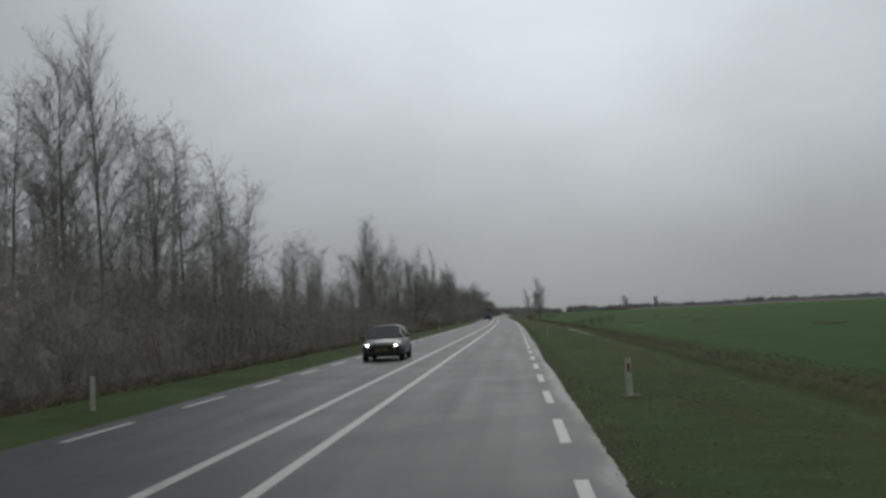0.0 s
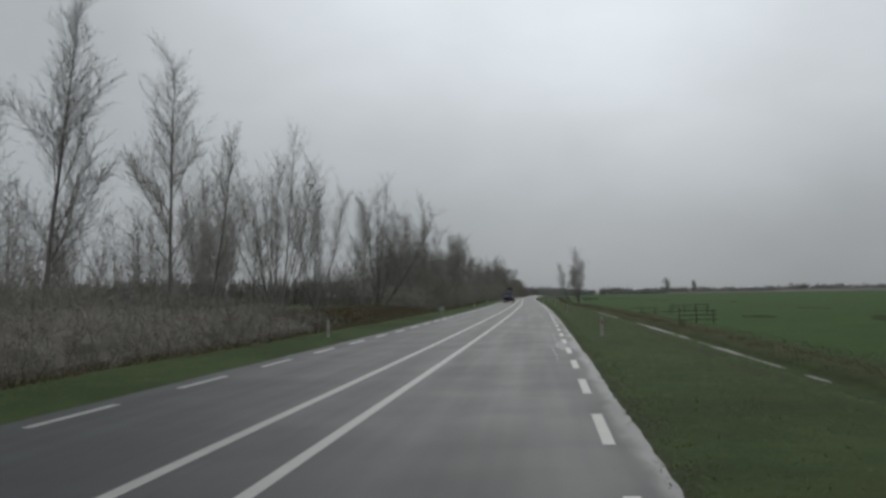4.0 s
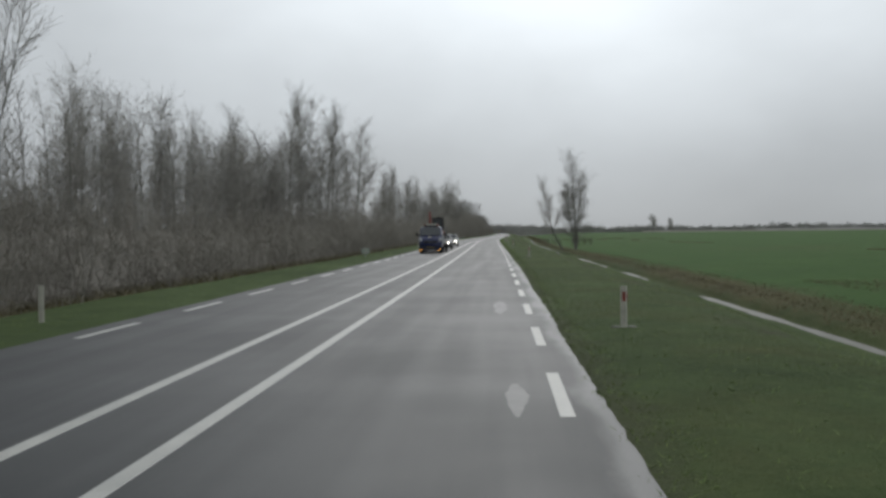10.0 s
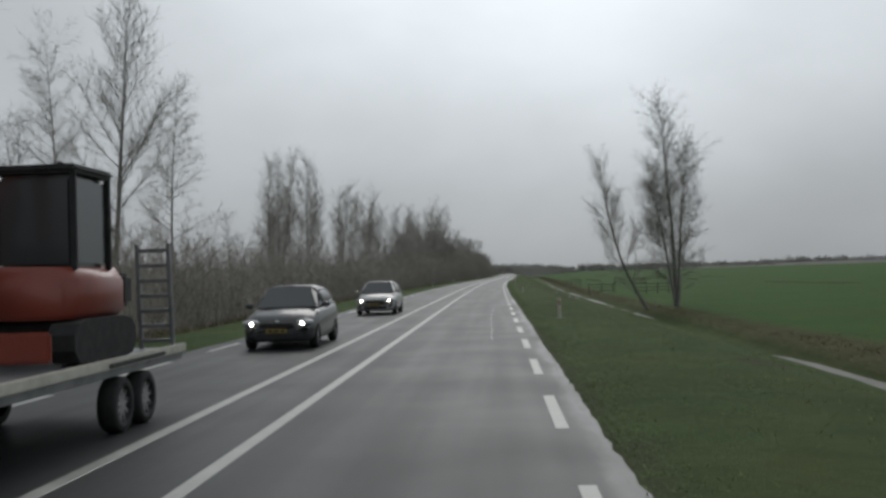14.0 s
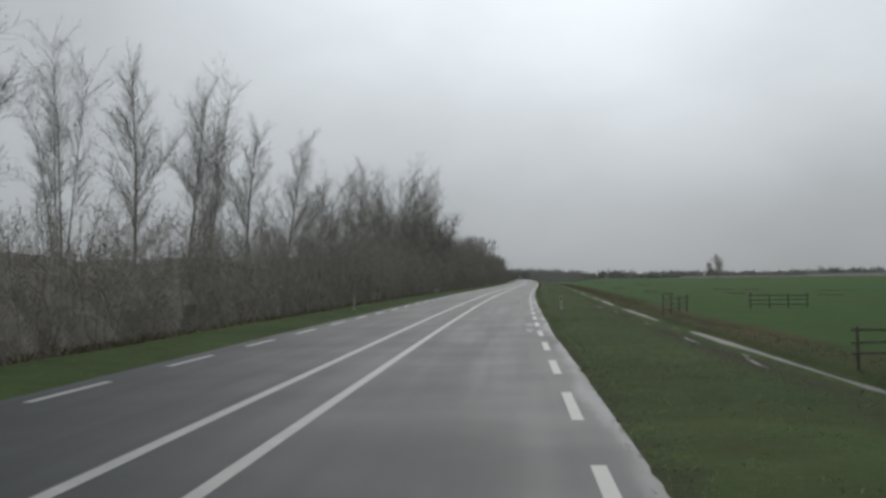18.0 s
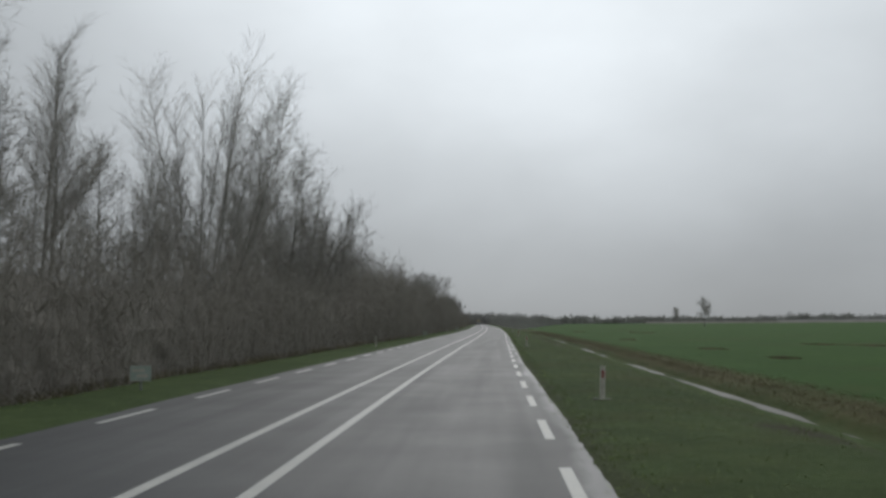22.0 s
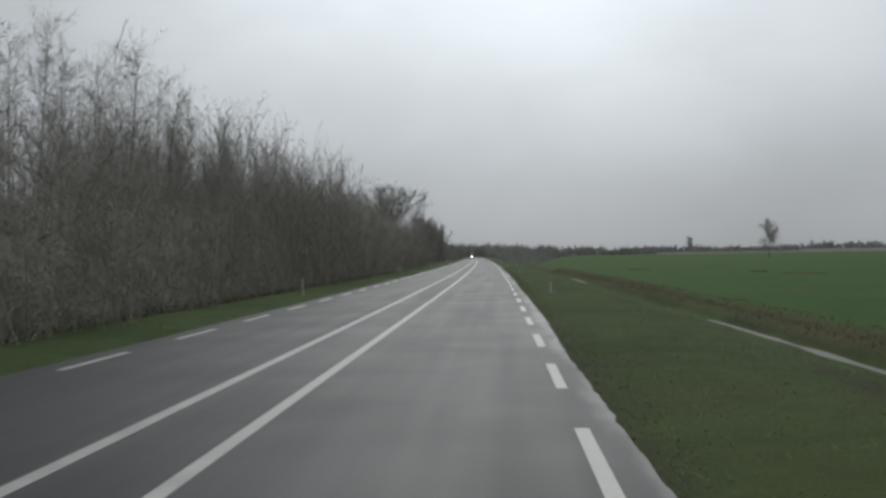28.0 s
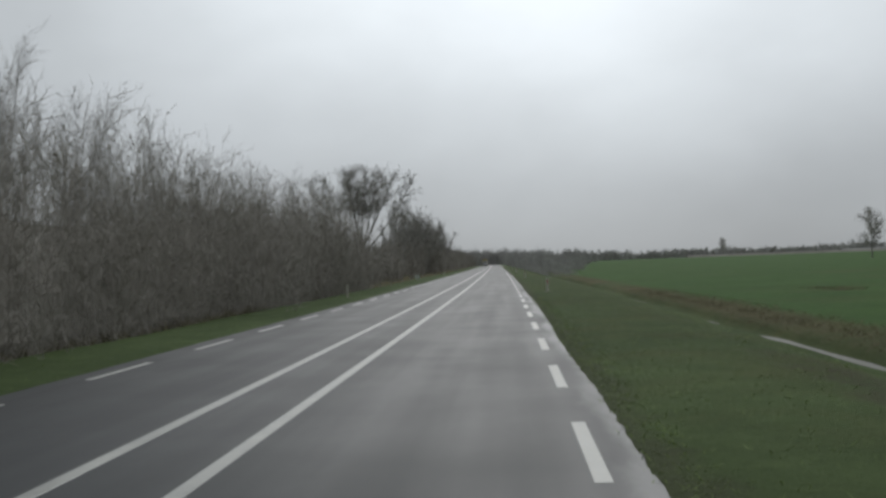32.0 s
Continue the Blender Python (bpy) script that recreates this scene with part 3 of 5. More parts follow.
def tree_meshes(seed, height, form):
    """Trunk with limbs, and twigs, of a leafless tree. form: stems and their lean, limb angle, crown start, limb length share, twigs."""
    rng = np.random.RandomState(seed)
    wood, bearers, tw, fork = [], [], form["tw"], form.get("fork", 0.0)
    az0 = rng.uniform(0, 6.28)
    for t in range(form["trunks"]):
        lean = form.get("lean", 0.03) * (0.4 + 0.6 * rng.uniform() if t else 0.25)
        az = form.get("az", az0) + 6.28 * t / form["trunks"] + rng.normal(0, 0.3)
        many = form["trunks"] > 1
        base = np.array([rng.normal(0, 0.12), rng.normal(0, 0.12), 0.0]) * many + np.array([0, 0, -0.3 + fork * height * many * (t > 0)])
        h = height * (1 if t == 0 else rng.uniform(0.68, 0.97)) * (1 - fork * (t > 0))
        if form.get("dome"):
            lean, az, h = form["lean"] * (t / (form["trunks"] - 1.0)) ** 0.7, 2.4 * t, height * (1 - fork) * rng.uniform(0.93, 1.0)
            base[2] = fork * height * (t > 0) - 0.3
            h += fork * height * (t == 0)
        trunk = limb(rng, base, (lean * math.cos(az), lean * math.sin(az), 1), h * form.get("trunk_share", 0.98), h * form["girth"], 10, form.get("rise", 0.03), form.get("waver", 0.022), wood)
        n_limbs = form["limbs"]
        for i in range(n_limbs):
            g = (i + rng.uniform(0, 1)) / n_limbs
            f = form["start"] + (0.97 - form["start"]) * g
            k = min(int(f * 10), 9)
            p, q, d, r = trunk[k]
            at_p = p + (q - p) * (f * 10 - k)
            az = rng.uniform(0, 2 * np.pi)
            tilt = form["angle"] * rng.uniform(0.75, 1.2) * (1 - 0.35 * g)
            way = np.array([math.cos(az) * math.sin(tilt), math.sin(az) * math.sin(tilt), math.cos(tilt)]) + np.array([d[0], d[1], 0]) * 0.7
            shape = min(1.0, 0.45 + 2.2 * g) if form.get("oval", 1) else 1.0
            ln_ = h * form["reach"] * shape * (form["top"] + (1 - form["top"]) * (1 - g) ** 0.8) * rng.uniform(0.65, 1.15)
            main = limb(rng, at_p, way, ln_, min(max(0.007, r * 0.36), 0.0085 * ln_ + 0.004), 5, form["up"], form.get("crook", 0.055), wood)
            bearers += [(p1, q1, ln_) for p1, q1, d1, r1 in main[1:]]
        bearers += [(p1, q1, h * 0.14) for p1, q1, d1, r1 in trunk[5:]]
    B0, B1 = np.array([b[0] for b in bearers]), np.array([b[1] for b in bearers])
    r = np.random.RandomState(seed + 500)
    gap, lo, hi, lift = form["gap"], form.get("lo", 0.5), form.get("hi", 1.0), form.get("lift", 0.12)
    big = height / 12.0
    A0, A1 = shoots(r, B0, B1, gap, 0.5 * big, 1.8 * big, 2.6, lo, hi, lift)
    C0, C1 = shoots(r, A0, A1, gap * form.get("fine", 0.6), 0.28 * big, 0.8 * big, 0.6, lo, hi, lift)
    F0, F1 = shoots(r, B0, B1, gap * 0.6, 0.3 * big, 0.7 * big, 1.0, lo, hi, lift)
    W = np.array([np.concatenate([a, b, [c, d]]) for a, b, c, d in wood])
    thick = W[:, 6] > 0.045
    chunks = []
    if thick.any():
        chunks.append(prisms(W[thick, :3], W[thick, 3:6], W[thick, 6], W[thick, 7], 6))
    if (~thick).any():
        chunks.append(prisms(W[~thick, :3], W[~thick, 3:6], W[~thick, 6], W[~thick, 7], 3))
    v, f = join(chunks)
    trunk_me, bole = mesh_of("trunk", v, f, M_bark, smooth=True), (v, f)
    v, f = join([blades(A0, A1, np.full(len(A0), tw * 1.45)), blades(C0, C1, np.full(len(C0), tw)), blades(F0, F1, np.full(len(F0), tw))])
    return trunk_me, mesh_of("crown", v, f, M_twig), join([bole, (v, f)])


POPLAR = dict(trunks=1, girth=0.0092, limbs=34, start=0.16, angle=0.80, reach=0.34, top=0.12, up=0.06, tw=0.0060, gap=0.13, hi=0.85, lift=0.2)
ALDER = dict(trunks=1, girth=0.0088, limbs=40, start=0.14, angle=1.3, reach=0.27, top=0.26, up=0.02, crook=0.08, tw=0.0062, gap=0.13, hi=1.15, lift=0.05)
WILLOW = dict(trunks=9, girth=0.0060, limbs=10, start=0.14, angle=0.66, reach=0.22, top=0.25, up=0.05, lean=0.6, fork=0.02, waver=0.03, rise=0.06, tw=0.0060, gap=0.16, hi=0.85, lift=0.2)
SAPLING = dict(trunks=4, girth=0.0050, limbs=11, start=0.25, angle=0.62, reach=0.2, top=0.3, up=0.06, lean=0.13, tw=0.0060, gap=0.14, lift=0.2)
ROUND = dict(trunks=11, dome=1, girth=0.0105, limbs=11, start=0.45, angle=1.0, reach=0.22, top=0.6, up=0.02, crook=0.09, lean=1.0, fork=0.2, waver=0.04, rise=0.055, oval=0, tw=0.026, gap=0.27, hi=1.2, lift=0.1)
FORMS = (POPLAR, WILLOW, ALDER, SAPLING)
KINDS = [[tree_meshes(11 + 7 * i + j, 12.0, form) for j in range(n)] for i, (form, n) in enumerate(zip(FORMS, (4, 4, 4, 3)))]
# plainer trees standing inside the wood
INNER_WOOD = [tree_meshes(91 + i, 12.0, dict(form, gap=0.19, fine=0.8, tw=0.0085)) for i, form in enumerate((ALDER, ALDER, SAPLING))]
# slighter and coarser trees for the depth of the wood and for afar
DEEP = [tree_meshes(51 + i, 12.0, dict(form, limbs=form["limbs"] // 2, gap=0.30, fine=0.8, tw=0.0135)) for i, form in enumerate((ALDER, SAPLING, ALDER, POPLAR))]
AFAR = [tree_meshes(31 + i, 12.0, dict(form, limbs=form["limbs"] // 2, gap=0.4, fine=0.8, tw=0.03)) for i, form in enumerate((ALDER, WILLOW, POPLAR))]


def plant(meshes, s, u, scale, spin, label, wide=1.0, group="", tilt=0.0):
    """One tree: an Empty at its foot with trunk and crown."""
    foot = float(np.interp(u, PU, PZ))
    ob = new("tree")
    ob.matrix_basis = stand(s, u, foot) @ pose(0, 0, 0, 0, tilt) @ pose(0, 0, 0, 0, 0, spin) @ Matrix.Diagonal((scale * wide, scale * wide, scale, 1))
    part("trunk", meshes[0], ob)
    part("crown", meshes[1], ob)
    return tagged(ob, label, "tree", group)


# s, u, height, kind (0 poplar, 1 many-stemmed willow, 2 alder, 3 sapling), lean in degrees
TREES_A = [(46, -17, 12, 2, 0), (49, -16, 14, 0, 2), (53, -16, 16, 0, -2), (65, -17, 13, 2, 0), (70, -16, 10, 2, 0), (76, -16, 9, 2, 0), (85.3, -15, 8.1, 2, -2), (91.6, -15.5, 9, 2, -1), (94.5, -15, 9.4, 2, -1), (102.4, -16, 8.8, 2, 2), (121.4, -15, 13.1, 0, 5), (133.6, -15, 13.7, 0, 4), (137.6, -14.5, 10.8, 0, 9), (144.6, -17, 7.1, 3, -1), (147.7, -17, 7.2, 3, 0), (148.2, -18, 8.8, 3, 1), (149.6, -17, 7.2, 3, 0), (157.7, -16, 13.8, 1, 4), (163.5, -18, 11.5, 1, 2), (152.5, -19, 10.5, 1, -3)]
TREES_B = [(169.8, -16, 13.1, 1, -1), (189.7, -15.5, 7.9, 0, -3), (194, -16, 12.3, 0, 2), (200.2, -15.5, 15.1, 1, 8), (220.2, -16, 9.2, 2, -3), (222.3, -15.5, 12, 1, 3), (228.2, -16, 13.2, 2, 0), (231, -15.5, 13.4, 2, 0), (241.3, -15, 17.4, 1, 1), (255.3, -17, 8.7, 2, 2), (260, -17, 9.1, 2, 4), (260.8, -16, 8.4, 2, 2), (264.6, -16, 9.6, 2, 3), (272, -16, 9.7, 2, 2), (278.2, -15, 10.3, 0, 0), (291, -17, 7.7, 2, 0), (294.7, -17, 8.3, 2, -3), (295.6, -15, 13.9, 0, 3)]
TREES_C = [(299.3, -15, 14.2, 2, 11), (301.7, -15, 14.9, 0, 1), (314.8, -15, 15.1, 0, 4), (319.5, -15, 15, 0, 2), (331.6, -15, 12.2, 2, 2), (337.7, -15, 16.2, 0, 2), (346.7, -15, 13, 2, 0), (369.4, -15, 11.3, 0, 5), (372.7, -15, 12.4, 0, 9), (373.2, -15, 11.9, 2, 4), (380.2, -17, 8.7, 3, 2), (384.2, -16, 10.6, 0, -1), (385.1, -18, 9.4, 3, 2), (389.1, -15.5, 13.9, 0, 3), (397.1, -16, 12.3, 3, 2), (402.8, -15, 12.5, 0, 7), (414.7, -16, 12.4, 3, -1), (419.9, -15, 12.1, 0, 2)]
TREES_D = [(427.3, -15, 12.3, 0, 4), (434.1, -16, 14.3, 3, 2), (438.4, -15, 11.9, 0, 3), (445.2, -14, 10.1, 1, 33), (448.1, -15, 12.8, 0, 9), (458.3, -15, 6.1, 3, -1), (489.6, -15, 13.7, 2, -1), (494.3, -15, 12.1, 0, 5), (499.7, -15, 10.6, 2, 0), (507.6, -15.5, 10.6, 2, -2), (513.9, -15, 16.1, 1, 2), (517.8, -15.5, 18.6, 1, 7), (528.3, -15, 17.8, 2, -2), (531.7, -15, 12.8, 0, 0), (536.3, -15, 13.2, 0, 2), (537.7, -15, 17.1, 2, 6), (537.8, -17, 14.3, 2, 0), (542.2, -15.5, 15, 1, 3)]
TREES_E = [(543.9, -15, 15.3, 1, 12), (545.2, -15, 16.8, 2, 3), (558.5, -15.5, 13, 0, 2), (559.7, -15, 13.6, 0, 15), (569.5, -15, 13.2, 2, 13), (578, -16, 13, 2, 0), (585, -16, 14, 2, 0), (592, -17, 12, 2, 0), (599, -16, 12, 2, 3), (608, -16, 11, 2, 0), (615, -16, 12, 2, 0), (621.8, -16, 10.7, 2, -1), (622.4, -15.5, 11.7, 2, 2), (626.2, -16, 10.5, 2, -1), (628.2, -15, 11, 2, 1), (630.5, -15, 12.2, 2, 8), (635.6, -15, 11.5, 2, 2), (639.9, -15, 11.1, 1, 6)]
TREES_F = [(645, -16, 11, 2, 0), (652, -15, 11, 1, 0), (662, -16, 10, 2, 2), (671, -15, 11, 2, 0), (680, -16, 10, 1, 0), (689.9, -16, 10.1, 2, 2), (691.7, -15, 12.3, 0, 8), (698.5, -15, 9, 1, 0), (703.8, -15, 9.7, 1, 4), (707.8, -15, 10.5, 1, 6), (715, -15, 9.5, 1, 0), (723.9, -15, 10.2, 2, 0), (736, -16, 9.5, 2, 0), (748, -15, 9.5, 1, 0)]
TREES_H = [(464.9, -15, 10.3, 0, 1), (472.8, -15, 12.7, 0, 3), (481.3, -15, 14.2, 0, 5), (495.8, -16, 13.7, 0, 2)]

rng = np.random.RandomState(3)
LABELS = ("slender bare poplar with steep grey limbs", "bare many-stemmed willow rising from scrub", "bare alder with fine dark twigs at the wood's edge", "thin bare saplings standing in the scrub")
for rows in (TREES_A, TREES_B, TREES_C, TREES_D, TREES_E, TREES_F, TREES_H):
    for s, u, h, k, tilt in rows:
        choice = KINDS[k]
        plant(choice[rng.randint(len(choice))], s, u, h / 12.0, rng.uniform(0, 360), LABELS[k], rng.uniform(0.85, 1.12), "trees along the wood's edge", tilt * 0.8)

# further trees in the wood: start, end, number, least and greatest height, depth of the wood
WOOD = [(38, 60, 12, 11, 14), (56, 84, 24, 9.5, 13), (84, 122, 22, 7, 9), (124, 152, 14, 6, 8), (214, 262, 26, 7.5, 10.5, 5), (250, 302, 46, 7.5, 9.8), (253, 288, 20, 7.5, 9.5, 4), (284, 330, 26, 9, 12.5), (300, 345, 14, 7, 9), (345, 480, 26, 6, 8.5), (480, 530, 24, 8, 12),
        (525, 562, 26, 10, 14), (562, 640, 50, 8.5, 12), (640, 772, 46, 7, 9), (775, 838, 20, 4, 5.5), (846, 960, 54, 10.5, 14, 4), (890, 1150, 40, 8, 12, 12)]
deep = []
for a, b, n, lo, hi, *depth in WOOD:
    for i in range(n):
        s, u = rng.uniform(a, b), -(14 + (depth[0] if depth else 22) * rng.uniform() ** 1.5)
        size, spin, wide = rng.uniform(lo, hi) / 12.0, rng.uniform(0, 360), rng.uniform(0.8, 1.2)
        if u < -18 or s > 790:
            deep.append(((AFAR[i % 3] if s > 790 else DEEP[i % 4])[2], s, u, size, spin, wide))
        else:
            plant(INNER_WOOD[i % 3], s, u, size, spin, "bare tree inside the wet wood", wide, "trees in the wood")
chunks = []
for (v, f), s, u, size, spin, wide in deep:
    m = np.array(stand(s, u, float(np.interp(u, PU, PZ))) @ pose(0, 0, 0, 0, 0, spin) @ Matrix.Diagonal((size * wide, size * wide, size, 1)))
    chunks.append((v @ m[:3, :3].T + m[:3, 3], f))
v, f = join(chunks)
tagged(new("deep_wood", mesh_of("deep_wood", v, f, M_twig)), "grey bare trees deep inside the wood", "wood", kind="stuff")

# ---- scrub along the wood ----
def shrub(seed, stems, height, spread, tw, gap, splay=1.0):
    """A leafless bush: stems in two pieces, branches on them and fine twigs on those."""
    r = np.random.RandomState(seed)
    az, foot = r.uniform(0, 6.28, stems), np.concatenate([r.normal(0, spread * 0.45, (stems, 2)), np.zeros((stems, 1))], 1)
    out = r.uniform(0.05, 0.4, stems) * splay
    way = np.stack([np.cos(az) * out, np.sin(az) * out, np.ones(stems)], 1)
    h = (height * r.uniform(0.6, 1.0, stems))[:, None]
    mid = foot + way * h * 0.5
    bow = np.concatenate([np.clip(r.normal(0, 0.2, (stems, 2)), -0.25, 0.25), np.full((stems, 1), 0.1)], 1)
    top = mid + (way + bow) * h * 0.45
    P0, P1 = np.concatenate([foot, mid]), np.concatenate([mid, top])
    A0, A1 = shoots(r, P0, P1, gap * 2.2, height * 0.10, height * 0.32, 0.5, 0.5, 1.2, 0.1)
    C0, C1 = shoots(r, A0, A1, gap, height * 0.05, height * 0.13, 0.5, 0.4, 1.1, 0.1)
    thick = tw * np.concatenate([np.full(stems, 1.5), np.full(stems, 1.1)])
    return join([prisms(P0, P1, thick, thick * 0.7, 3), blades(A0, A1, np.full(len(A0), tw * 1.3)), blades(C0, C1, np.full(len(C0), tw))])


SHRUBS = [shrub(40 + i, 13, 3.2, 1.3, 0.0100, 0.125) for i in range(6)]
TALL = [shrub(80 + i, 12, 7.0, 2.3, 0.0100, 0.20) for i in range(6)]
CLUMPS = [shrub(60 + i, 8, 3.2, 1.5, 0.05, 0.16) for i in range(6)]
SPECKS = [shrub(66 + i, 7, 3.2, 1.5, 0.16, 0.2) for i in range(6)]


def scatter(name, places, mat, meshes=SHRUBS, seed=1):
    """Many shrubs joined into one mesh: places are rows of s, u, height scale, width scale."""
    r = np.random.RandomState(seed)
    chunks = []
    for s, u, hs, ws in places:
        tall = meshes is SHRUBS and hs > 1.45
        v, f = (TALL if tall else meshes)[r.randint(5)]
        hs, ws = (hs * 3.2 / 7.0, ws * 0.8) if tall else (hs, ws)
        a = r.uniform(0, 6.28)
        c, sn = math.cos(a), math.sin(a)
        x, y = spot(s, u)
        w = np.empty_like(v)
        w[:, 0] = (v[:, 0] * c - v[:, 1] * sn) * ws + x
        w[:, 1] = (v[:, 0] * sn + v[:, 1] * c) * ws + y
        w[:, 2] = v[:, 2] * hs + np.interp(u, PU, PZ) - 0.05
        chunks.append((w, f))
    v, f = join(chunks)
    return new(name, mesh_of(name, v, f, mat))


# height of the scrub's top along the road, and its front edge
SCRUB_S = [-40, 40, 70, 95, 130, 146, 152, 204, 210, 222, 240, 256, 277, 297, 345, 365, 395, 426, 450, 475, 495, 510, 530, 545, 558, 576, 590, 605, 620, 633, 640, 667, 690, 703, 725, 750, 850, 1200]
SCRUB_H = [4.5, 4.5, 3.4, 3.1, 2.2, 1.7, 0.5, 0.5, 4.5, 5.6, 3.6, 3.2, 3.3, 3.9, 3.9, 3.8, 3.9, 4.2, 4.9, 5.4, 5.0, 5.8, 4.6, 5.3, 7.2, 8.4, 8.4, 6.4, 5.8, 7.0, 8.6, 8.4, 7.0, 6.0, 6.2, 6.8, 8.5, 8.5]
FRONT_S, FRONT_U = [-40, 300, 390, 600, 760], [-10.4, -10.4, -9.6, -9.0, -9.0]


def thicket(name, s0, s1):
    """The dense inside of the scrub, where stems and twigs close up: a lumpy bank under the outer twigs, darkened for
    the shade in the gaps.
    """
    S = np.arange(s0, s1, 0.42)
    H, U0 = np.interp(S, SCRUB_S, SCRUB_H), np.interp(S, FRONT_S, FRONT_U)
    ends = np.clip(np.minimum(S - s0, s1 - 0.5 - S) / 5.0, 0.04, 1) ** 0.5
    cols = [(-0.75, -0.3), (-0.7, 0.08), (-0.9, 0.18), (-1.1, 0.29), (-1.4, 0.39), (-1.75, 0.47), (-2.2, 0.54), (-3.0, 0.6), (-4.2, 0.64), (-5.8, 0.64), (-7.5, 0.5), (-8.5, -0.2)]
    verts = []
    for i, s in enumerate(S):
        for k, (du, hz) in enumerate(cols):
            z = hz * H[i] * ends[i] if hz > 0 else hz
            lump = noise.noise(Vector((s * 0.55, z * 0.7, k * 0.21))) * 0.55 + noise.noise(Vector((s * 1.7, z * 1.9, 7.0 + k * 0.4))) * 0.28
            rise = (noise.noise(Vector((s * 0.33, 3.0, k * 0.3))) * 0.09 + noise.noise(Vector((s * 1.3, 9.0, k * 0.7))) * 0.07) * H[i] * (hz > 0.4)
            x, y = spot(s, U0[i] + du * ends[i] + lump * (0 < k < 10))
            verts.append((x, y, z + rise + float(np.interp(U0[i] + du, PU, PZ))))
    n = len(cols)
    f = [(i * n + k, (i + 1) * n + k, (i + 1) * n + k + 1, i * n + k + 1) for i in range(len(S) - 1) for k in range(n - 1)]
    return tagged(new(name, mesh_of(name, verts, f, M_thicket)), "solid brown-grey core of the leafless scrub, darkened for its shaded gaps", "undergrowth", kind="stuff")


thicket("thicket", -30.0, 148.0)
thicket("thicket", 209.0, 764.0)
places = []
for back, step, hf in ((0.3, 1.8, 0.84), (1.7, 1.8, 1.12), (3.4, 2.2, 1.26)):
    s = -30.0
    while s < 760:
        H, u0 = np.interp(s, SCRUB_S, SCRUB_H), np.interp(s, FRONT_S, FRONT_U)
        if H > 0.9:
            places.append((s + rng.uniform(-0.8, 0.8), u0 - back + rng.uniform(-0.6, 0.6), H * hf * rng.uniform(0.86, 1.1) / 3.2, rng.uniform(0.9, 1.3)))
        s += step * rng.uniform(0.8, 1.2)
scrub = tagged(scatter("undergrowth", places, M_scrub), "leafless brown scrub along the ditch of the wood", "undergrowth", kind="stuff")
# tall brushwood between the trunks: start, end, number, least and greatest height
places = []
for a, b, n, lo, hi in ((20, 80, 70, 5, 8.5), (80, 152, 50, 4.5, 7), (212, 236, 34, 5, 8), (236, 300, 44, 3.5, 5.5), (300, 345, 24, 4, 5.5), (345, 480, 26, 3.5, 5), (480, 528, 24, 3.5, 5.5), (528, 562, 30, 4.5, 7.5), (562, 640, 56, 7, 10), (640, 790, 100, 8, 11)):
    for i in range(n):
        places.append((rng.uniform(a, b), -15.5 - 12 * rng.uniform() ** 1.4, rng.uniform(lo, hi) / 3.2, rng.uniform(0.9, 1.4)))
tagged(scatter("brushwood", places, M_twig, SHRUBS, seed=3), "tall grey brushwood between the trunks of the wood", "undergrowth", kind="stuff")
places = []
for i in range(330):
    s = 750 + 560 * (i / 330.0)
    tall = np.interp(s, (772, 785, 832, 848), (2.5, 1.3, 1.3, 2.5))
    places.append((s, rng.uniform(-26 if tall > 2 else -18, -12), tall * rng.uniform(0.65, 1.05), rng.uniform(1.4, 2.2)))
tagged(scatter("far_undergrowth", places, M_scrub, CLUMPS, seed=4), "leafless scrub farther along the road", "undergrowth", kind="stuff")
# wood across the end of the view, hedge behind the gap, tree rows on the horizon
places = [(rng.uniform(1330, 1420), rng.uniform(-60, 40), rng.uniform(2.5, 3.7), rng.uniform(2.6, 3.8)) for i in range(230)]
places += [(rng.uniform(1480, 1560), rng.uniform(40, 80), rng.uniform(1.6, 2.6), rng.uniform(2.4, 3.6)) for i in range(90)]
places += [(rng.uniform(1190, 1204), rng.uniform(37, 49), rng.uniform(2.3, 3.0), rng.uniform(2.0, 2.8)) for i in range(18)]
for i in range(210):
    s = 850 + 380 * (i / 210.0) ** 0.8
    tall = np.interp(s, (850, 930, 1000, 1200), (0.35, 0.8, 1.8, 2.3))
    side = rng.uniform(0, 1)
    tall = tall * (1.0 if side < 0.55 else 0.65)
    places.append((s, 9.5 + side * (11.5 + 0.083 * (s - 900)), tall * rng.uniform(0.7, 1.1), tall * rng.uniform(0.8, 1.2) + 0.3))
hedge = [(rng.uniform(296, 303), -u, rng.uniform(1.5, 2.2), rng.uniform(1.2, 1.7)) for u in np.arange(36, 230, 0.5)]
tagged(scatter("field_hedge", hedge, M_scrub, CLUMPS, seed=5), "dark bare hedge behind the open field", "hedge", kind="stuff")
tagged(scatter("far_wood", places, M_far_haze, CLUMPS, seed=6), "distant grey bare wood behind the fields", "wood", kind="stuff")
places = []
for i in range(560):
    u = 120 + 1600 * (i + rng.uniform(0, 1)) / 560
    group = 0.5 + 0.5 * math.sin(u * 0.021) * math.sin(u * 0.0083 + 1.0) + 0.25 * math.sin(u * 0.09)
    places.append((2000 + 0.1 * u + rng.uniform(-60, 60), u, (2.7 + 1.7 * max(group, 0.0)) * rng.uniform(0.8, 1.15), rng.uniform(4.5, 6.5)))
tagged(scatter("horizon_trees", places, M_far_haze, SPECKS, seed=8), "far rows of bare trees on the horizon", "trees", kind="stuff")

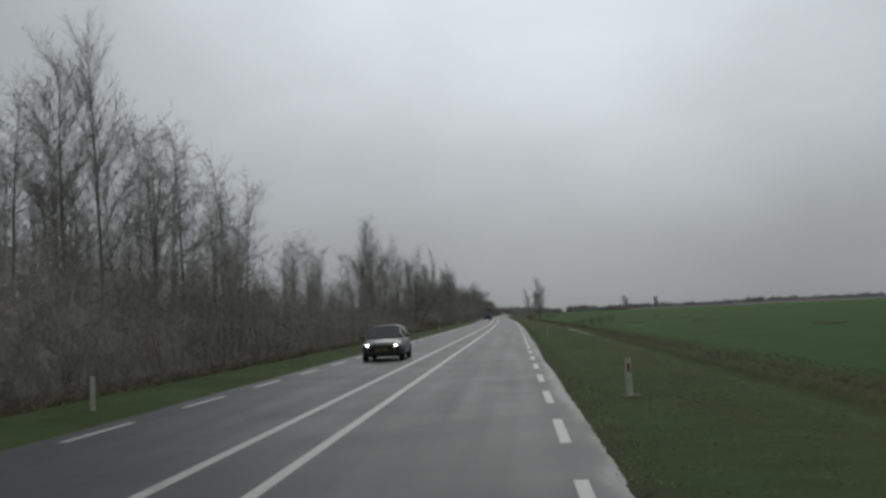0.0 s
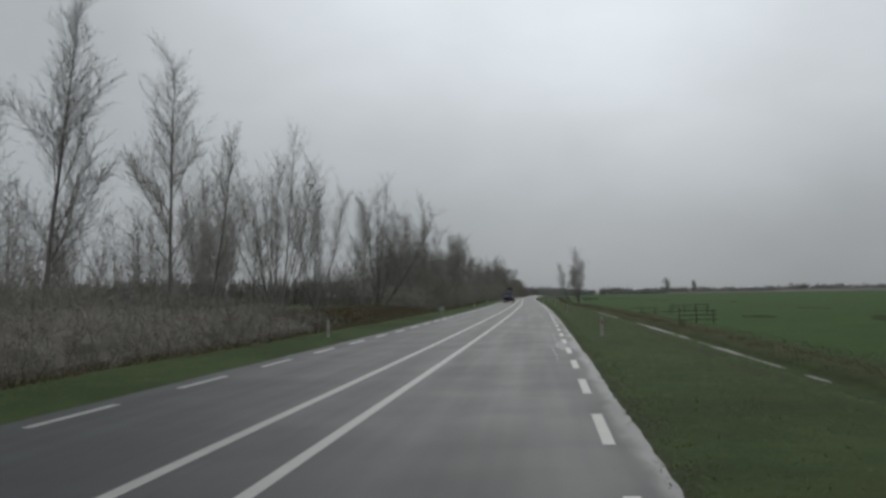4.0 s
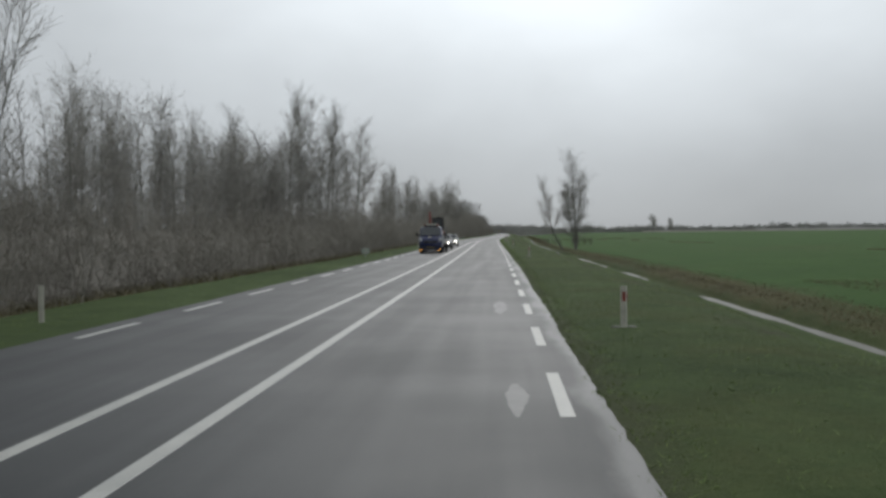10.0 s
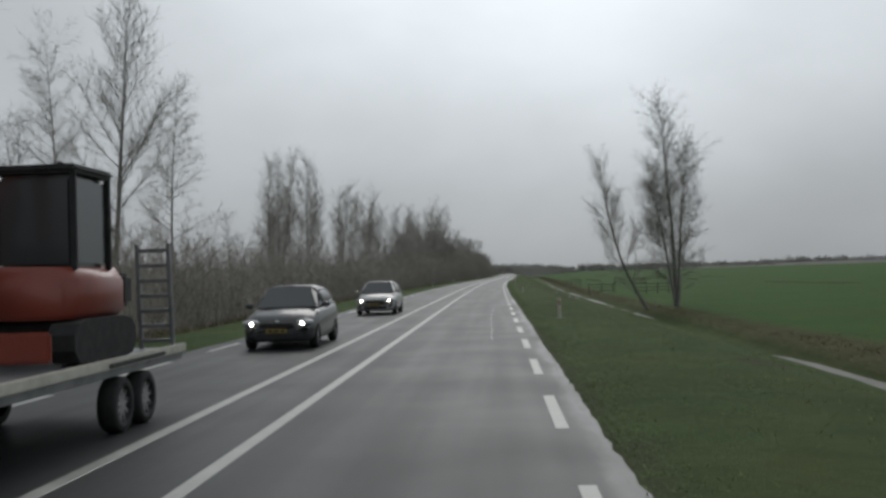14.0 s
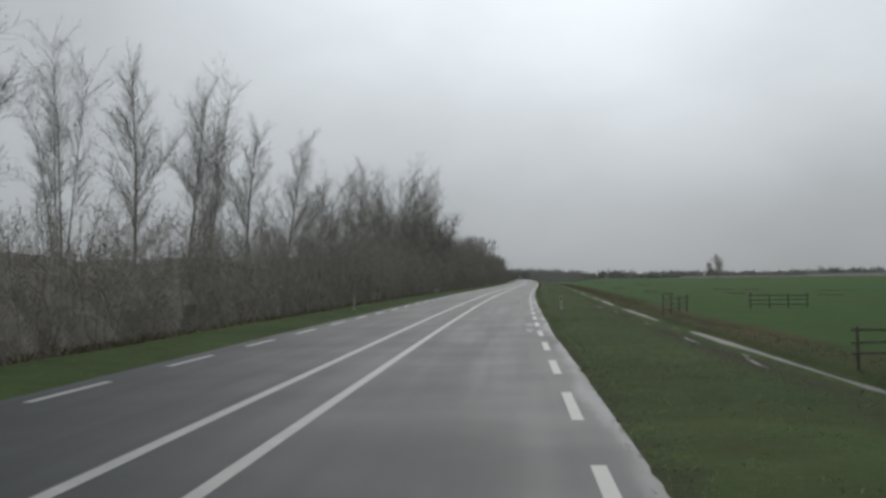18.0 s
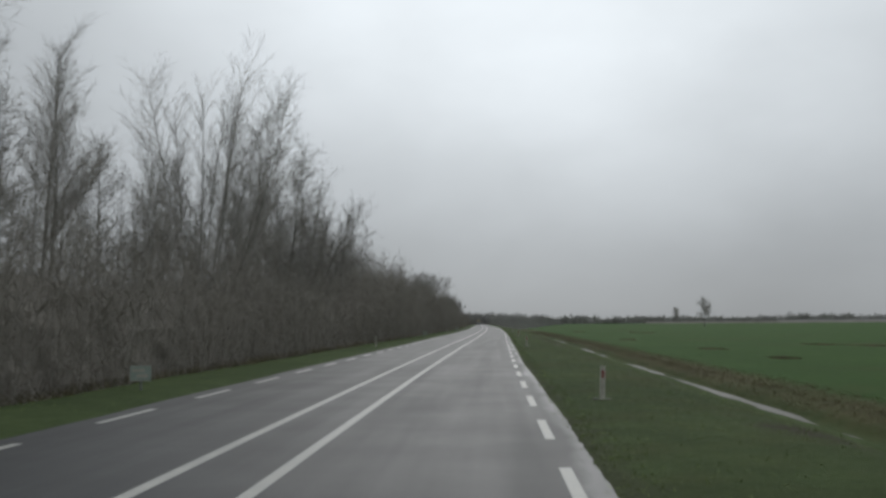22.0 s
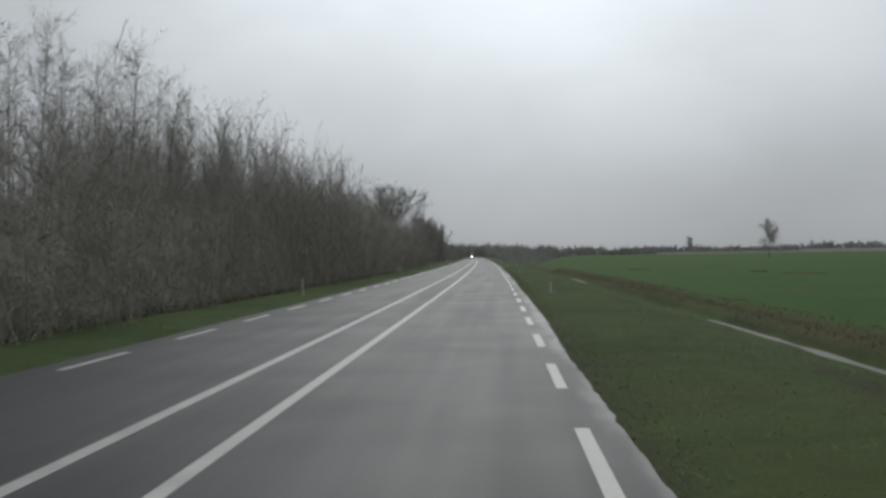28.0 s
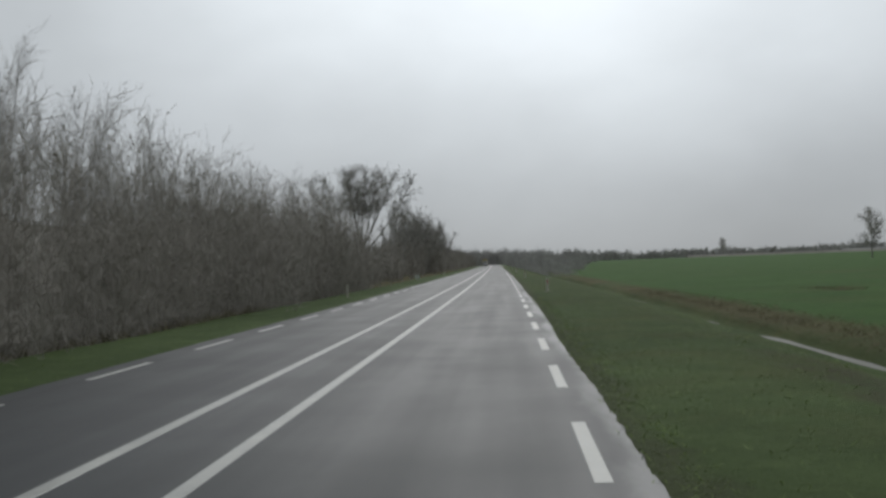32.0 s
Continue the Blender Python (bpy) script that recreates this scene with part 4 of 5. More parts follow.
# ---- far poplars and a long low dyke on the horizon ----
far_poplar = tree_meshes(75, 13.0, dict(POPLAR, limbs=22, reach=0.12, angle=0.4, tw=0.08, gap=1.0))
for i in range(10):
    plant(far_poplar, 1960 + 3 * i, 143 + 7.5 * i + rng.uniform(-1.5, 1.5), rng.uniform(0.8, 1.15), 36 * i, "slim far poplar in a row on the horizon", group="far poplars")


def ridge(name, s0, u0, u1, width, z0, z1, mat):
    """A long low bank or roof lying across the view, with sloping sides."""
    us = np.arange(u0, u1 + 1, 20.0)
    rows = [(s0 - width / 2, z0), (s0 - width / 4, z1), (s0 + width / 4, z1), (s0 + width / 2, z0)]
    v = []
    for s, z in rows:
        x, y = spot(np.full_like(us, s), us)
        v.append(np.stack([x, y, z + 0.12 * np.sin(us * 0.11)], -1))
    n = len(us)
    f = [(r * n + i, r * n + i + 1, (r + 1) * n + i + 1, (r + 1) * n + i) for r in range(3) for i in range(n - 1)]
    return mesh_of(name, np.concatenate(v), f, mat)


tagged(new("far_dyke", ridge("far_dyke", 1900, 230, 1700, 14, -1.2, 1.5, M_scrub)), "long dark dyke behind the fields", "dyke", kind="structure")
tagged(new("far_greenhouse", ridge("far_greenhouse", 1925, 420, 1700, 12, 0.8, 2.9, M_concrete)), "long low pale greenhouse roof on the horizon", "greenhouse", kind="structure")
far_crown = tree_meshes(76, 24.0, dict(ALDER, limbs=60, start=0.34, angle=1.25, reach=0.25, top=0.75, up=0.04, girth=0.02, tw=0.15, gap=0.7, oval=0, trunk_share=0.9))
plant(far_crown, 1962, 287, 1.0, 0, "tall round-topped tree far off behind the fields")

# ---- single trees seen from afar ----
twin_a = tree_meshes(71, 14.0, dict(POPLAR, limbs=36, angle=0.95, reach=0.30, trunks=3, lean=0.2, start=0.12, tw=0.0054, crook=0.09, girth=0.0115, gap=0.10, hi=1.1, lift=0.05))
twin_b = tree_meshes(72, 13.5, dict(POPLAR, limbs=24, girth=0.0118, start=0.12, angle=0.85, reach=0.36, top=0.12, tw=0.0048, lean=2.5, az=math.pi, up=0.085, rise=0.16, gap=0.10))
lone = tree_meshes(84, 14.5, dict(ALDER, limbs=40, start=0.2, angle=1.15, reach=0.43, top=0.38, up=0.05, girth=0.015, tw=0.036, crook=0.09, gap=0.28))
round_tree = tree_meshes(92, 22.3, ROUND)
plant(twin_a, 361.5, 15.0, 1.05, 40, "tall bare twin-stemmed tree on the ditch bank")
plant(twin_b, 362.6, 13.2, 0.84, 0, "slim bare tree leaning over the ditch")
plant(lone, 976, 111.8, 1.0, 10, "lone bare tree standing in the green field")
plant(round_tree, 879, -25.6, 1.03, 80, "broad round-crowned bare tree above the wood", 1.1)

# ---- posts and hectometre signs ----
M_foot = material("mossy_concrete", (0.12, 0.125, 0.10), (0.24, 0.24, 0.21), 0.8, 6, 50, 0.3)
NUDGE = {1: -1.3, 2: -0.3, 6: 1.0}
ASIDE = {8: -0.25}


def marker_post(red):
    """Plastic verge post: three-cornered hollow-backed body with a slanted top and a reflector."""
    ob = new("marker_post")
    bm = bmesh.new()
    prof = [(-0.06, -0.03), (-0.045, -0.05), (0.045, -0.05), (0.06, -0.03), (0.02, 0.06), (-0.02, 0.06)]
    low = [bm.verts.new((x, y, -0.1)) for x, y in prof]
    top = [bm.verts.new((x * 0.92, y * 0.92, 0.70 - y * 0.6)) for x, y in prof]
    for i in range(6):
        bm.faces.new((low[i], low[(i + 1) % 6], top[(i + 1) % 6], top[i]))
    bm.faces.new(top)
    me = bpy.data.meshes.new("post_body")
    bm.to_mesh(me)
    bm.free()
    me.materials.append(M_white)
    part("post_body", me, ob)
    part("reflector", box_mesh("reflector", 0.052, 0.012, 0.17, M_red if red else M_white, 0.004, (0, -0.052, 0.46)), ob, "red reflector" if red else "white reflector")
    if red:
        part("side_reflector", box_mesh("side_reflector", 0.014, 0.06, 0.16, M_red, 0.004, (0.062, 0.0, 0.45)), ob, "dull red side reflector")
        for sx in (-1, 1):
            part("foot_stone", blob("foot_stone", (sx * 0.13, 0.02 * sx, 0.0), (0.10, 0.09, 0.035), M_foot), ob, "flat pale concrete foot")
    return tagged(ob, "white plastic verge post with a red reflector" if red else "white plastic verge post beside the scrub", "post", "verge posts")


right_post, left_post = marker_post(True), marker_post(False)
right_post.matrix_basis, left_post.matrix_basis = stand(127.4, 4.9, 0.06), stand(128.8, -6.3, 0.06)
for k in [-2, -1] + list(range(1, 16)):
    copy_thing(right_post, stand(127.4 + 50.1 * k + NUDGE.get(k, 0.0), 4.9 + ASIDE.get(k, 0.0), 0.06, 3 * math.sin(k * 5)) @ pose(0, 0, 0, 1.5 * math.sin(k * 7), 2 * math.sin(k * 11)))
    if k % 2 == 0:
        copy_thing(left_post, stand(128.8 + 50.1 * k, -6.3, 0.06, 4 * math.sin(k * 3)))


def hectometre_sign():
    ob = new("hectometre_sign")
    part("post", box_mesh("post", 0.05, 0.05, 0.75, M_zinc, 0.008, (0, 0.03, -0.1)), ob)
    part("board", box_mesh("board", 0.55, 0.014, 0.40, M_sign, 0.005, (0, 0, 0.24)), ob, "green sign board with pale edge")
    for x, y, w, h in ((0, 0.245, 0.54, 0.014), (0, 0.622, 0.54, 0.014), (-0.06, 0.48, 0.34, 0.075), (0.05, 0.33, 0.30, 0.085)):
        part("pale_bar", box_mesh("pale_bar", w, 0.004, h, M_white, 0.001, (x, -0.0095, y)), ob)
    return tagged(ob, "low green kilometre board with pale bars on the verge", "road sign", "hectometre signs")


first_sign = hectometre_sign()
first_sign.matrix_basis = stand(81.2, -6.6, 0.05)
for k in range(1, 8):
    copy_thing(first_sign, stand(81.2 + 100.1 * k, -6.6, 0.05))

# ---- field gates and fences beyond the ditch ----
def fence(n_posts, length, rails=3, height=1.15, label="", seed=0):
    r = np.random.RandomState(seed)
    ob = new("field_fence")
    for i in range(n_posts):
        x = length * i / (n_posts - 1)
        part("fence_post", box_mesh("fence_post", 0.08, 0.08, height * r.uniform(1.0, 1.2) + 0.3, M_wood, 0.012), ob, m=pose(x, 0, -0.3, r.uniform(-2, 2), r.uniform(-3, 3), r.uniform(-8, 8)))
    for k in range(rails):
        part("rail", box_mesh("rail", length + 0.5, 0.03, 0.07, M_wood, 0.008), ob, m=pose(length / 2, -0.08, height * (0.28 + 0.31 * k), 0, r.uniform(-1.2, 1.2), 0))
    return tagged(ob, label, "fence")


fence(4, 4.2, 3, 1.2, "grey wooden field gate with three rails", 1).matrix_basis = stand(213, 18.8, -1.0)
fence(3, 3.4, 1, 1.0, "old fence posts beside the gate with one rail", 2).matrix_basis = stand(213, 15.0, -1.0)
fence(3, 2.8, 3, 1.15, "short wooden fence at the ditch bank", 3).matrix_basis = stand(174, 14.2, -0.95)
fence(4, 4.6, 3, 1.15, "leaning wooden fence at the ditch bank", 4).matrix_basis = stand(449, 12.9, -0.98, 60)
fence(3, 2.8, 3, 1.1, "short wooden fence at the ditch bank", 5).matrix_basis = stand(406, 12.9, -0.98, 10)
fence(4, 5.0, 3, 1.15, "grey wooden field gate with three rails", 6).matrix_basis = stand(459, 21.2, -1.0, 15)
fence(4, 3.6, 3, 1.15, "dark weathered field gate with three rails", 7).matrix_basis = stand(400, 17.2, -1.0, 5)

# ---- cracks and seams on the road ----
M_sealer = material("pale_crack_filler", (0.045, 0.048, 0.049), (0.078, 0.081, 0.082), 0.4, 3, 60, 0.2)
M_tar = material("dark_seam", (0.018, 0.018, 0.019), (0.035, 0.035, 0.036), 0.5, 3, 60, 0.2)


def seam(name, s0, s1, u0, width, wobble, mat, seed, step=0.2):
    return strip(name, np.arange(s0, s1, step), lambda s: u0 + wobble * wave(s, seed, 1.5, 5) + np.array([-0.5, 0.5]) * width * (0.75 + 0.4 * float(wave(s, seed + 1, 1.7, 2))), 0.003, mat)


for i, (s0, s1, u0) in enumerate(((114, 121, 2.95), (122, 133, 3.05), (137, 143, 3.0), (186, 199, 2.9), (318, 342, 2.5), (436, 452, 2.75))):
    part("sealed_crack", seam("sealed_crack", s0, s1, u0, 0.034, 0.16, M_sealer, 50 + i), road, "pale wavering crack filler")
for i, (s0, s1, u0) in enumerate(((-10, 720, -1.36),)):
    part("dark_seam", seam("dark_seam", s0, s1, u0, 0.035, 0.012, M_tar, 70 + i, 2.0), road, "dark seam beside the axis line")

# pale silt washed into the lane beside the edge dashes
M_silt = material("wet_pale_silt", (0.030, 0.033, 0.034), (0.055, 0.058, 0.057), 0.46, 3.5, 40, 0.15, spec=0.4)
for i, (s0, s1, u0, wide) in enumerate(((118.5, 125, 3.22, 0.42), (219, 221.2, 2.9, 0.22), (231, 235, 2.75, 0.35), (407, 409.4, 3.05, 0.26), (410.8, 413.8, 3.12, 0.34))):
    half = lambda s, a=s0, b=s1, w=wide, k=i: 0.5 * w * math.sin(math.pi * min(max((s - a) / (b - a), 0.02), 0.98)) ** 0.7
    me = strip("silt_patch", np.arange(s0, s1, 0.1), lambda s, u0=u0, half=half, k=i: np.array([u0 - half(s) * (1 + 0.8 * float(wave(s, 60 + k, 0.5, 4))), u0, u0 + half(s) * (1 + 0.8 * float(wave(s, 80 + k, 0.45, 4)))]), 0.0025, M_silt)
    part("silt_patch", me, road, "pale wet silt in the lane")

# ---- grass tufts on the verges ----
def tufts(name, n, seed, bands, mat, tall):
    """Many small blades, three triangles to a tuft; bands: s range, u range and weight."""
    r = np.random.RandomState(seed)
    S, U = [], []
    for s0, s1, u0, u1, share in bands:
        k = int(n * share)
        S.append(r.uniform(s0, s1, k))
        U.append(r.uniform(u0, u1, k))
    S, U = np.concatenate(S), np.concatenate(U)
    n = len(S)
    X, Y = spot(S, U)
    Z = ground_z(S, U) - 0.02
    foot = np.stack([X, Y, Z], -1)
    verts, off = [], r.normal(0, 1, (n, 3, 3)) * np.array([0.05, 0.05, 0.0])
    h = tall * r.uniform(0.5, 1.2, (n, 3, 1))
    a = r.uniform(0, 6.28, (n, 3))
    side = np.stack([np.cos(a), np.sin(a), np.zeros_like(a)], -1) * (0.008 + 0.02 * tall)
    lean = r.normal(0, 1.3, (n, 3, 3)) * np.array([1, 1, 0]) * h
    base = foot[:, None, :] + off
    tip = base + lean + np.concatenate([np.zeros((n, 3, 2)), h], -1)
    v = np.stack([base - side, base + side, tip], 2).reshape(-1, 3)
    return new(name, mesh_of(name, v, np.arange(len(v)).reshape(-1, 3), mat))


tagged(tufts("verge_grass", 70000, 12, [(0, 720, 3.72, 4.3, 0.30), (0, 720, 4.3, 10.5, 0.45), (0, 720, -9.5, -5.1, 0.25)], M_grass, 0.055), "short wet green grass on the verges", "grass", kind="stuff")
tagged(tufts("bank_reeds", 18000, 13, [(0, 760, 12.75, 14.3, 0.6), (0, 330, 13.6, 16.0, 0.2), (480, 760, 13.6, 16.0, 0.2)], M_reed, 0.17), "low dead brown reeds on the ditch bank", "reeds", kind="stuff")
r = np.random.RandomState(16)
rushes = []
for i in range(24):
    s0, u0, size = r.uniform(20, 760), r.uniform(17, 52), r.uniform(1.5, 6.0)
    rushes.append((s0, s0 + size * 2.2, u0, u0 + size * 0.9, 1 / 24))
tagged(tufts("field_rushes", 6000, 16, rushes, M_reed, 0.2), "brown rush clumps in the wet field", "rushes", kind="stuff")
tagged(tufts("reed_bed", 15000, 15, [(148, 213, -18.5, -10.3, 1.0)], M_reed, 0.8), "dead brown reeds before the open field", "reeds", kind="stuff")
tagged(tufts("dead_grass", 26000, 14, [(0, 720, -11.5, -8.4, 0.7), (145, 215, -16, -9, 0.3)], M_reed, 0.4), "dead brown grass before the scrub", "grass", kind="stuff")

M_rut = material("rut_water", (0.10, 0.096, 0.08), (0.17, 0.162, 0.14), 0.35, 1.5, 20, 0.2, spec=0.12)
# water standing in the muddy ruts of the verge, and a scrap of litter
RUTS = ((354.5, 357, 7.7), (357.6, 361, 7.5), (366, 368.5, 7.6), (374, 376.5, 7.6), (377.2, 380, 7.5), (384, 388, 7.4), (393.5, 396, 7.3), (397, 398.5, 7.7), (401, 404.5, 7.4), (412, 414, 7.5), (424, 427.5, 7.4), (428.2, 430.2, 7.5), (431, 435.5, 7.3), (437, 438.6, 7.2), (534, 536.5, 7.2))
for i, (s0, s1, u0) in enumerate(RUTS):
    me = strip("rut_puddle", np.arange(s0, s1, 0.25), lambda s, a=s0, b=s1, u0=u0: u0 + 0.16 * float(wave(s, 90, 0.8, 4)) + np.array([-0.5, 0, 0.5]) * 0.11 * math.sin(math.pi * (s - a + 0.02) / (b - a + 0.04)), lambda S, U, u0=u0: ground_z(S, np.full_like(U, u0)) + 0.02 - 0.15 * (U - u0), M_rut)
    tagged(new("puddle", me), "shallow rain water in a muddy rut", "puddle", "puddles in the ruts")

# ---- vehicles standing in the oncoming lane, facing the camera ----
def paint(name, dark, light, rough=0.32):
    m = material(name, dark, light, rough, 1.5, 40, 0.0, spec=0.5)
    m.node_tree.nodes["Principled BSDF"].inputs["Coat Weight"].default_value = 0.25
    return m


M_blackcar = paint("dark_grey_car_paint", (0.028, 0.030, 0.031), (0.042, 0.044, 0.046), 0.42)
M_greycar = paint("grey_car_paint", (0.035, 0.036, 0.038), (0.055, 0.056, 0.058))
M_whitecar = paint("white_car_paint", (0.30, 0.30, 0.29), (0.38, 0.38, 0.37))
M_blue = paint("blue_truck_paint", (0.013, 0.018, 0.072), (0.022, 0.029, 0.10))
M_orange = paint("orange_machine_paint", (0.20, 0.04, 0.026), (0.29, 0.06, 0.036), 0.4)
M_glass = plain("wet_window", (0.05, 0.055, 0.058), 0.16, spec=0.8)
M_bumper = paint("dark_blue_bumper", (0.010, 0.012, 0.03), (0.016, 0.019, 0.042), 0.5)
M_rubber = material("rubber", (0.014, 0.014, 0.014), (0.030, 0.030, 0.030), 0.8, 8, 60, 0.2)
M_black = material("black_plastic", (0.014, 0.014, 0.015), (0.028, 0.028, 0.028), 0.55, 6, 60, 0.1)
M_alloy = material("alloy_wheel", (0.35, 0.35, 0.36), (0.50, 0.50, 0.51), 0.35, 8, 60, 0.0, metal=0.9)
M_steel = material("grey_steel", (0.16, 0.165, 0.17), (0.27, 0.275, 0.28), 0.45, 3, 40, 0.1, metal=0.4)
M_plate = plain("yellow_plate", (0.26, 0.19, 0.05), 0.45)
M_lens = plain("clear_lamp_glass", (0.45, 0.46, 0.47), 0.12, spec=0.6)
M_lamp = plain("lit_headlamp", (0.9, 0.88, 0.8), 0.2, emit=22.0)
M_amber = plain("lit_amber_lamp", (0.8, 0.35, 0.05), 0.3, emit=0.0)
M_amber.node_tree.nodes["Principled BSDF"].inputs["Emission Color"].default_value = (1.0, 0.42, 0.06, 1)
M_amber.node_tree.nodes["Principled BSDF"].inputs["Emission Strength"].default_value = 5.0
M_chrome = plain("chrome", (0.6, 0.6, 0.6), 0.15, metal=1.0)


def loft(name, stations, mat, smooth=True, ends=True):
    """A skin through rings of points; each station is y and half a ring of (x, z) from the bottom to the top, mirrored."""
    bm = bmesh.new()
    rings = []
    for y, half in stations:
        pts = [(x, z) for x, z in half] + [(-x, z) for x, z in reversed(half)]
        rings.append([bm.verts.new((x, y, z)) for x, z in pts])
    for a, b in zip(rings, rings[1:]):
        n = len(a)
        for i in range(n):
            bm.faces.new((a[i], a[(i + 1) % n], b[(i + 1) % n], b[i]))
    if ends:
        bm.faces.new(rings[0])
        bm.faces.new(rings[-1])
    return mesh_bm(name, bm, mat, smooth)


def lathe(name, profile, mat, steps=20):
    """A wheel part: profile of (radius, x) turned round the x axis."""
    bm = bmesh.new()
    rings = [[bm.verts.new((x, r * math.cos(a), r * math.sin(a))) for a in (2 * math.pi * k / steps for k in range(steps))] for r, x in profile]
    for a, b in zip(rings, rings[1:]):
        for k in range(steps):
            bm.faces.new((a[k], a[(k + 1) % steps], b[(k + 1) % steps], b[k]))
    return mesh_bm(name, bm, mat, True)


def wheel_parts(radius, width, spokes=7):
    tyre = lathe("tyre", [(radius * 0.64, -width / 2), (radius * 0.93, -width / 2), (radius, -width * 0.36), (radius, width * 0.36), (radius * 0.93, width / 2), (radius * 0.64, width / 2), (radius * 0.64, -width / 2)], M_rubber)
    bm = bmesh.new()
    for k in range(spokes):
        bmesh.ops.create_cube(bm, size=1, matrix=Matrix.Rotation(2 * math.pi * k / spokes, 4, "X") @ Matrix.Translation((width * 0.30, 0, radius * 0.33)) @ Matrix.Diagonal((0.03, radius * 0.15, radius * 0.62, 1)))
    for x, rr in ((width * 0.30, radius * 0.14), (width * 0.12, radius * 0.63)):
        bmesh.ops.create_cone(bm, cap_ends=True, segments=18, radius1=rr, radius2=rr, depth=0.04, matrix=Matrix.Translation((x, 0, 0)) @ Matrix.Rotation(math.pi / 2, 4, "Y"))
    return tyre, mesh_bm("rim", bm, M_alloy)


def add_wheels(ob, meshes, places):
    for x, y, z in places:
        hub = part("wheel", None, ob, m=pose(x, y, z, 0, 0, 0 if x > 0 else 180))
        part("tyre", meshes[0], hub)
        part("rim", meshes[1], hub)


def panel(name, corners, mat, thick=0.015):
    """A slightly thick panel from four corner points."""
    bm = bmesh.new()
    v = [bm.verts.new(c) for c in corners]
    f = bm.faces.new(v)
    f.normal_update()
    n = f.normal.copy()
    w = [bm.verts.new(Vector(c) - n * thick) for c in corners]
    bm.faces.new(list(reversed(w)))
    for i in range(len(v)):
        bm.faces.new((v[i], w[i], w[(i + 1) % len(v)], v[(i + 1) % len(v)]))
    return mesh_bm(name, bm, mat)


def car(body_mat, width, height, length, label, plate=M_plate):
    """A passenger car with its nose towards -y; its origin lies under the front bumper's middle."""
    ob = new("car")
    w, L, H = width / 2, length, height
    belt = H * 0.62

    def ring(y, k, low, belt_z, top_z, nose=1.0):
        return (y, [(w * k * 0.80, low), (w * k * 0.97, low + 0.10), (w * k, low + 0.30), (w * k * 0.985, belt_z - 0.10), (w * k * 0.93, belt_z), (w * k * 0.70, top_z), (0.02, top_z + 0.02)])
    part("body", loft("body", [ring(0.00, 0.72, 0.26, 0.52, 0.56), ring(0.10, 0.88, 0.20, 0.62, 0.68), ring(0.35, 0.97, 0.18, belt - 0.20, belt - 0.12), ring(L * 0.24, 1.0, 0.17, belt - 0.08, belt),
                               ring(L * 0.33, 1.0, 0.17, belt - 0.02, belt + 0.05), ring(L * 0.6, 1.0, 0.17, belt + 0.02, belt + 0.06), ring(L * 0.85, 0.99, 0.19, belt + 0.05, belt + 0.08),
                               ring(L * 0.96, 0.94, 0.24, belt + 0.03, belt + 0.06), ring(L, 0.84, 0.32, belt - 0.08, belt - 0.05)], body_mat), ob)

    def top(y, k, z0, z1):
        return (y, [(w * 0.90, z0), (w * 0.86 * k + w * 0.04, z0 + (z1 - z0) * 0.5), (w * 0.74 * k, z1 - 0.06), (w * 0.55 * k, z1), (0.02, z1 + 0.015)])
    part("roof", loft("roof", [top(L * 0.43, 0.94, belt + 0.03, H - 0.03), top(L * 0.50, 0.97, belt + 0.03, H), top(L * 0.66, 0.97, belt + 0.04, H), top(L * 0.82, 0.93, belt + 0.05, H - 0.04),
                               top(L * 0.93, 0.86, belt + 0.05, H - 0.28)], body_mat), ob)
    part("windscreen", panel("windscreen", [(-w * 0.84, L * 0.265, belt + 0.045), (w * 0.84, L * 0.265, belt + 0.045), (w * 0.60, L * 0.432, H - 0.045), (-w * 0.60, L * 0.432, H - 0.045)], M_glass, -0.015), ob)
    for sx in (-1, 1):
        part("side_window", panel("side_window", [(sx * w * 0.905, L * 0.36, belt + 0.06), (sx * w * 0.905, L * 0.62, belt + 0.07), (sx * w * 0.76, L * 0.62, H - 0.10), (sx * w * 0.77, L * 0.47, H - 0.10)], M_glass, 0.01), ob)
        part("side_window", panel("side_window", [(sx * w * 0.905, L * 0.64, belt + 0.07), (sx * w * 0.90, L * 0.86, belt + 0.10), (sx * w * 0.76, L * 0.78, H - 0.12), (sx * w * 0.76, L * 0.64, H - 0.10)], M_glass, 0.01), ob)
        part("pillar", panel("pillar", [(sx * w * 0.90, L * 0.255, belt + 0.03), (sx * w * 0.91, L * 0.31, belt + 0.05), (sx * w * 0.71, L * 0.46, H - 0.085), (sx * w * 0.585, L * 0.428, H - 0.05)], body_mat, 0.02), ob)
        lamp = part("headlight", blob("headlight", (sx * w * 0.74, 0.17, 0.67), (0.23, 0.16, 0.085), M_lens, 16), ob, "clear headlight unit")
        part("lit_bulb", blob("lit_bulb", (sx * w * 0.70, 0.035, 0.655), (0.05, 0.03, 0.042), M_lamp), lamp, "lit headlamp")
        part("fog_recess", box_mesh("fog_recess", 0.24, 0.05, 0.13, M_black, 0.02, (sx * w * 0.68, 0.035, 0.34)), ob)
        part("mirror", blob("mirror", (sx * (w + 0.09), L * 0.32, belt + 0.10), (0.12, 0.07, 0.075), body_mat), ob)
    part("grille", box_mesh("grille", w * 0.95, 0.05, 0.10, M_black, 0.02, (0, -0.012, 0.56)), ob)
    part("grille_trim", box_mesh("grille_trim", w * 0.99, 0.02, 0.016, M_chrome, 0.004, (0, -0.026, 0.655)), ob)
    part("badge", blob("badge", (0, 0.05, 0.70), (0.06, 0.02, 0.03), M_chrome), ob)
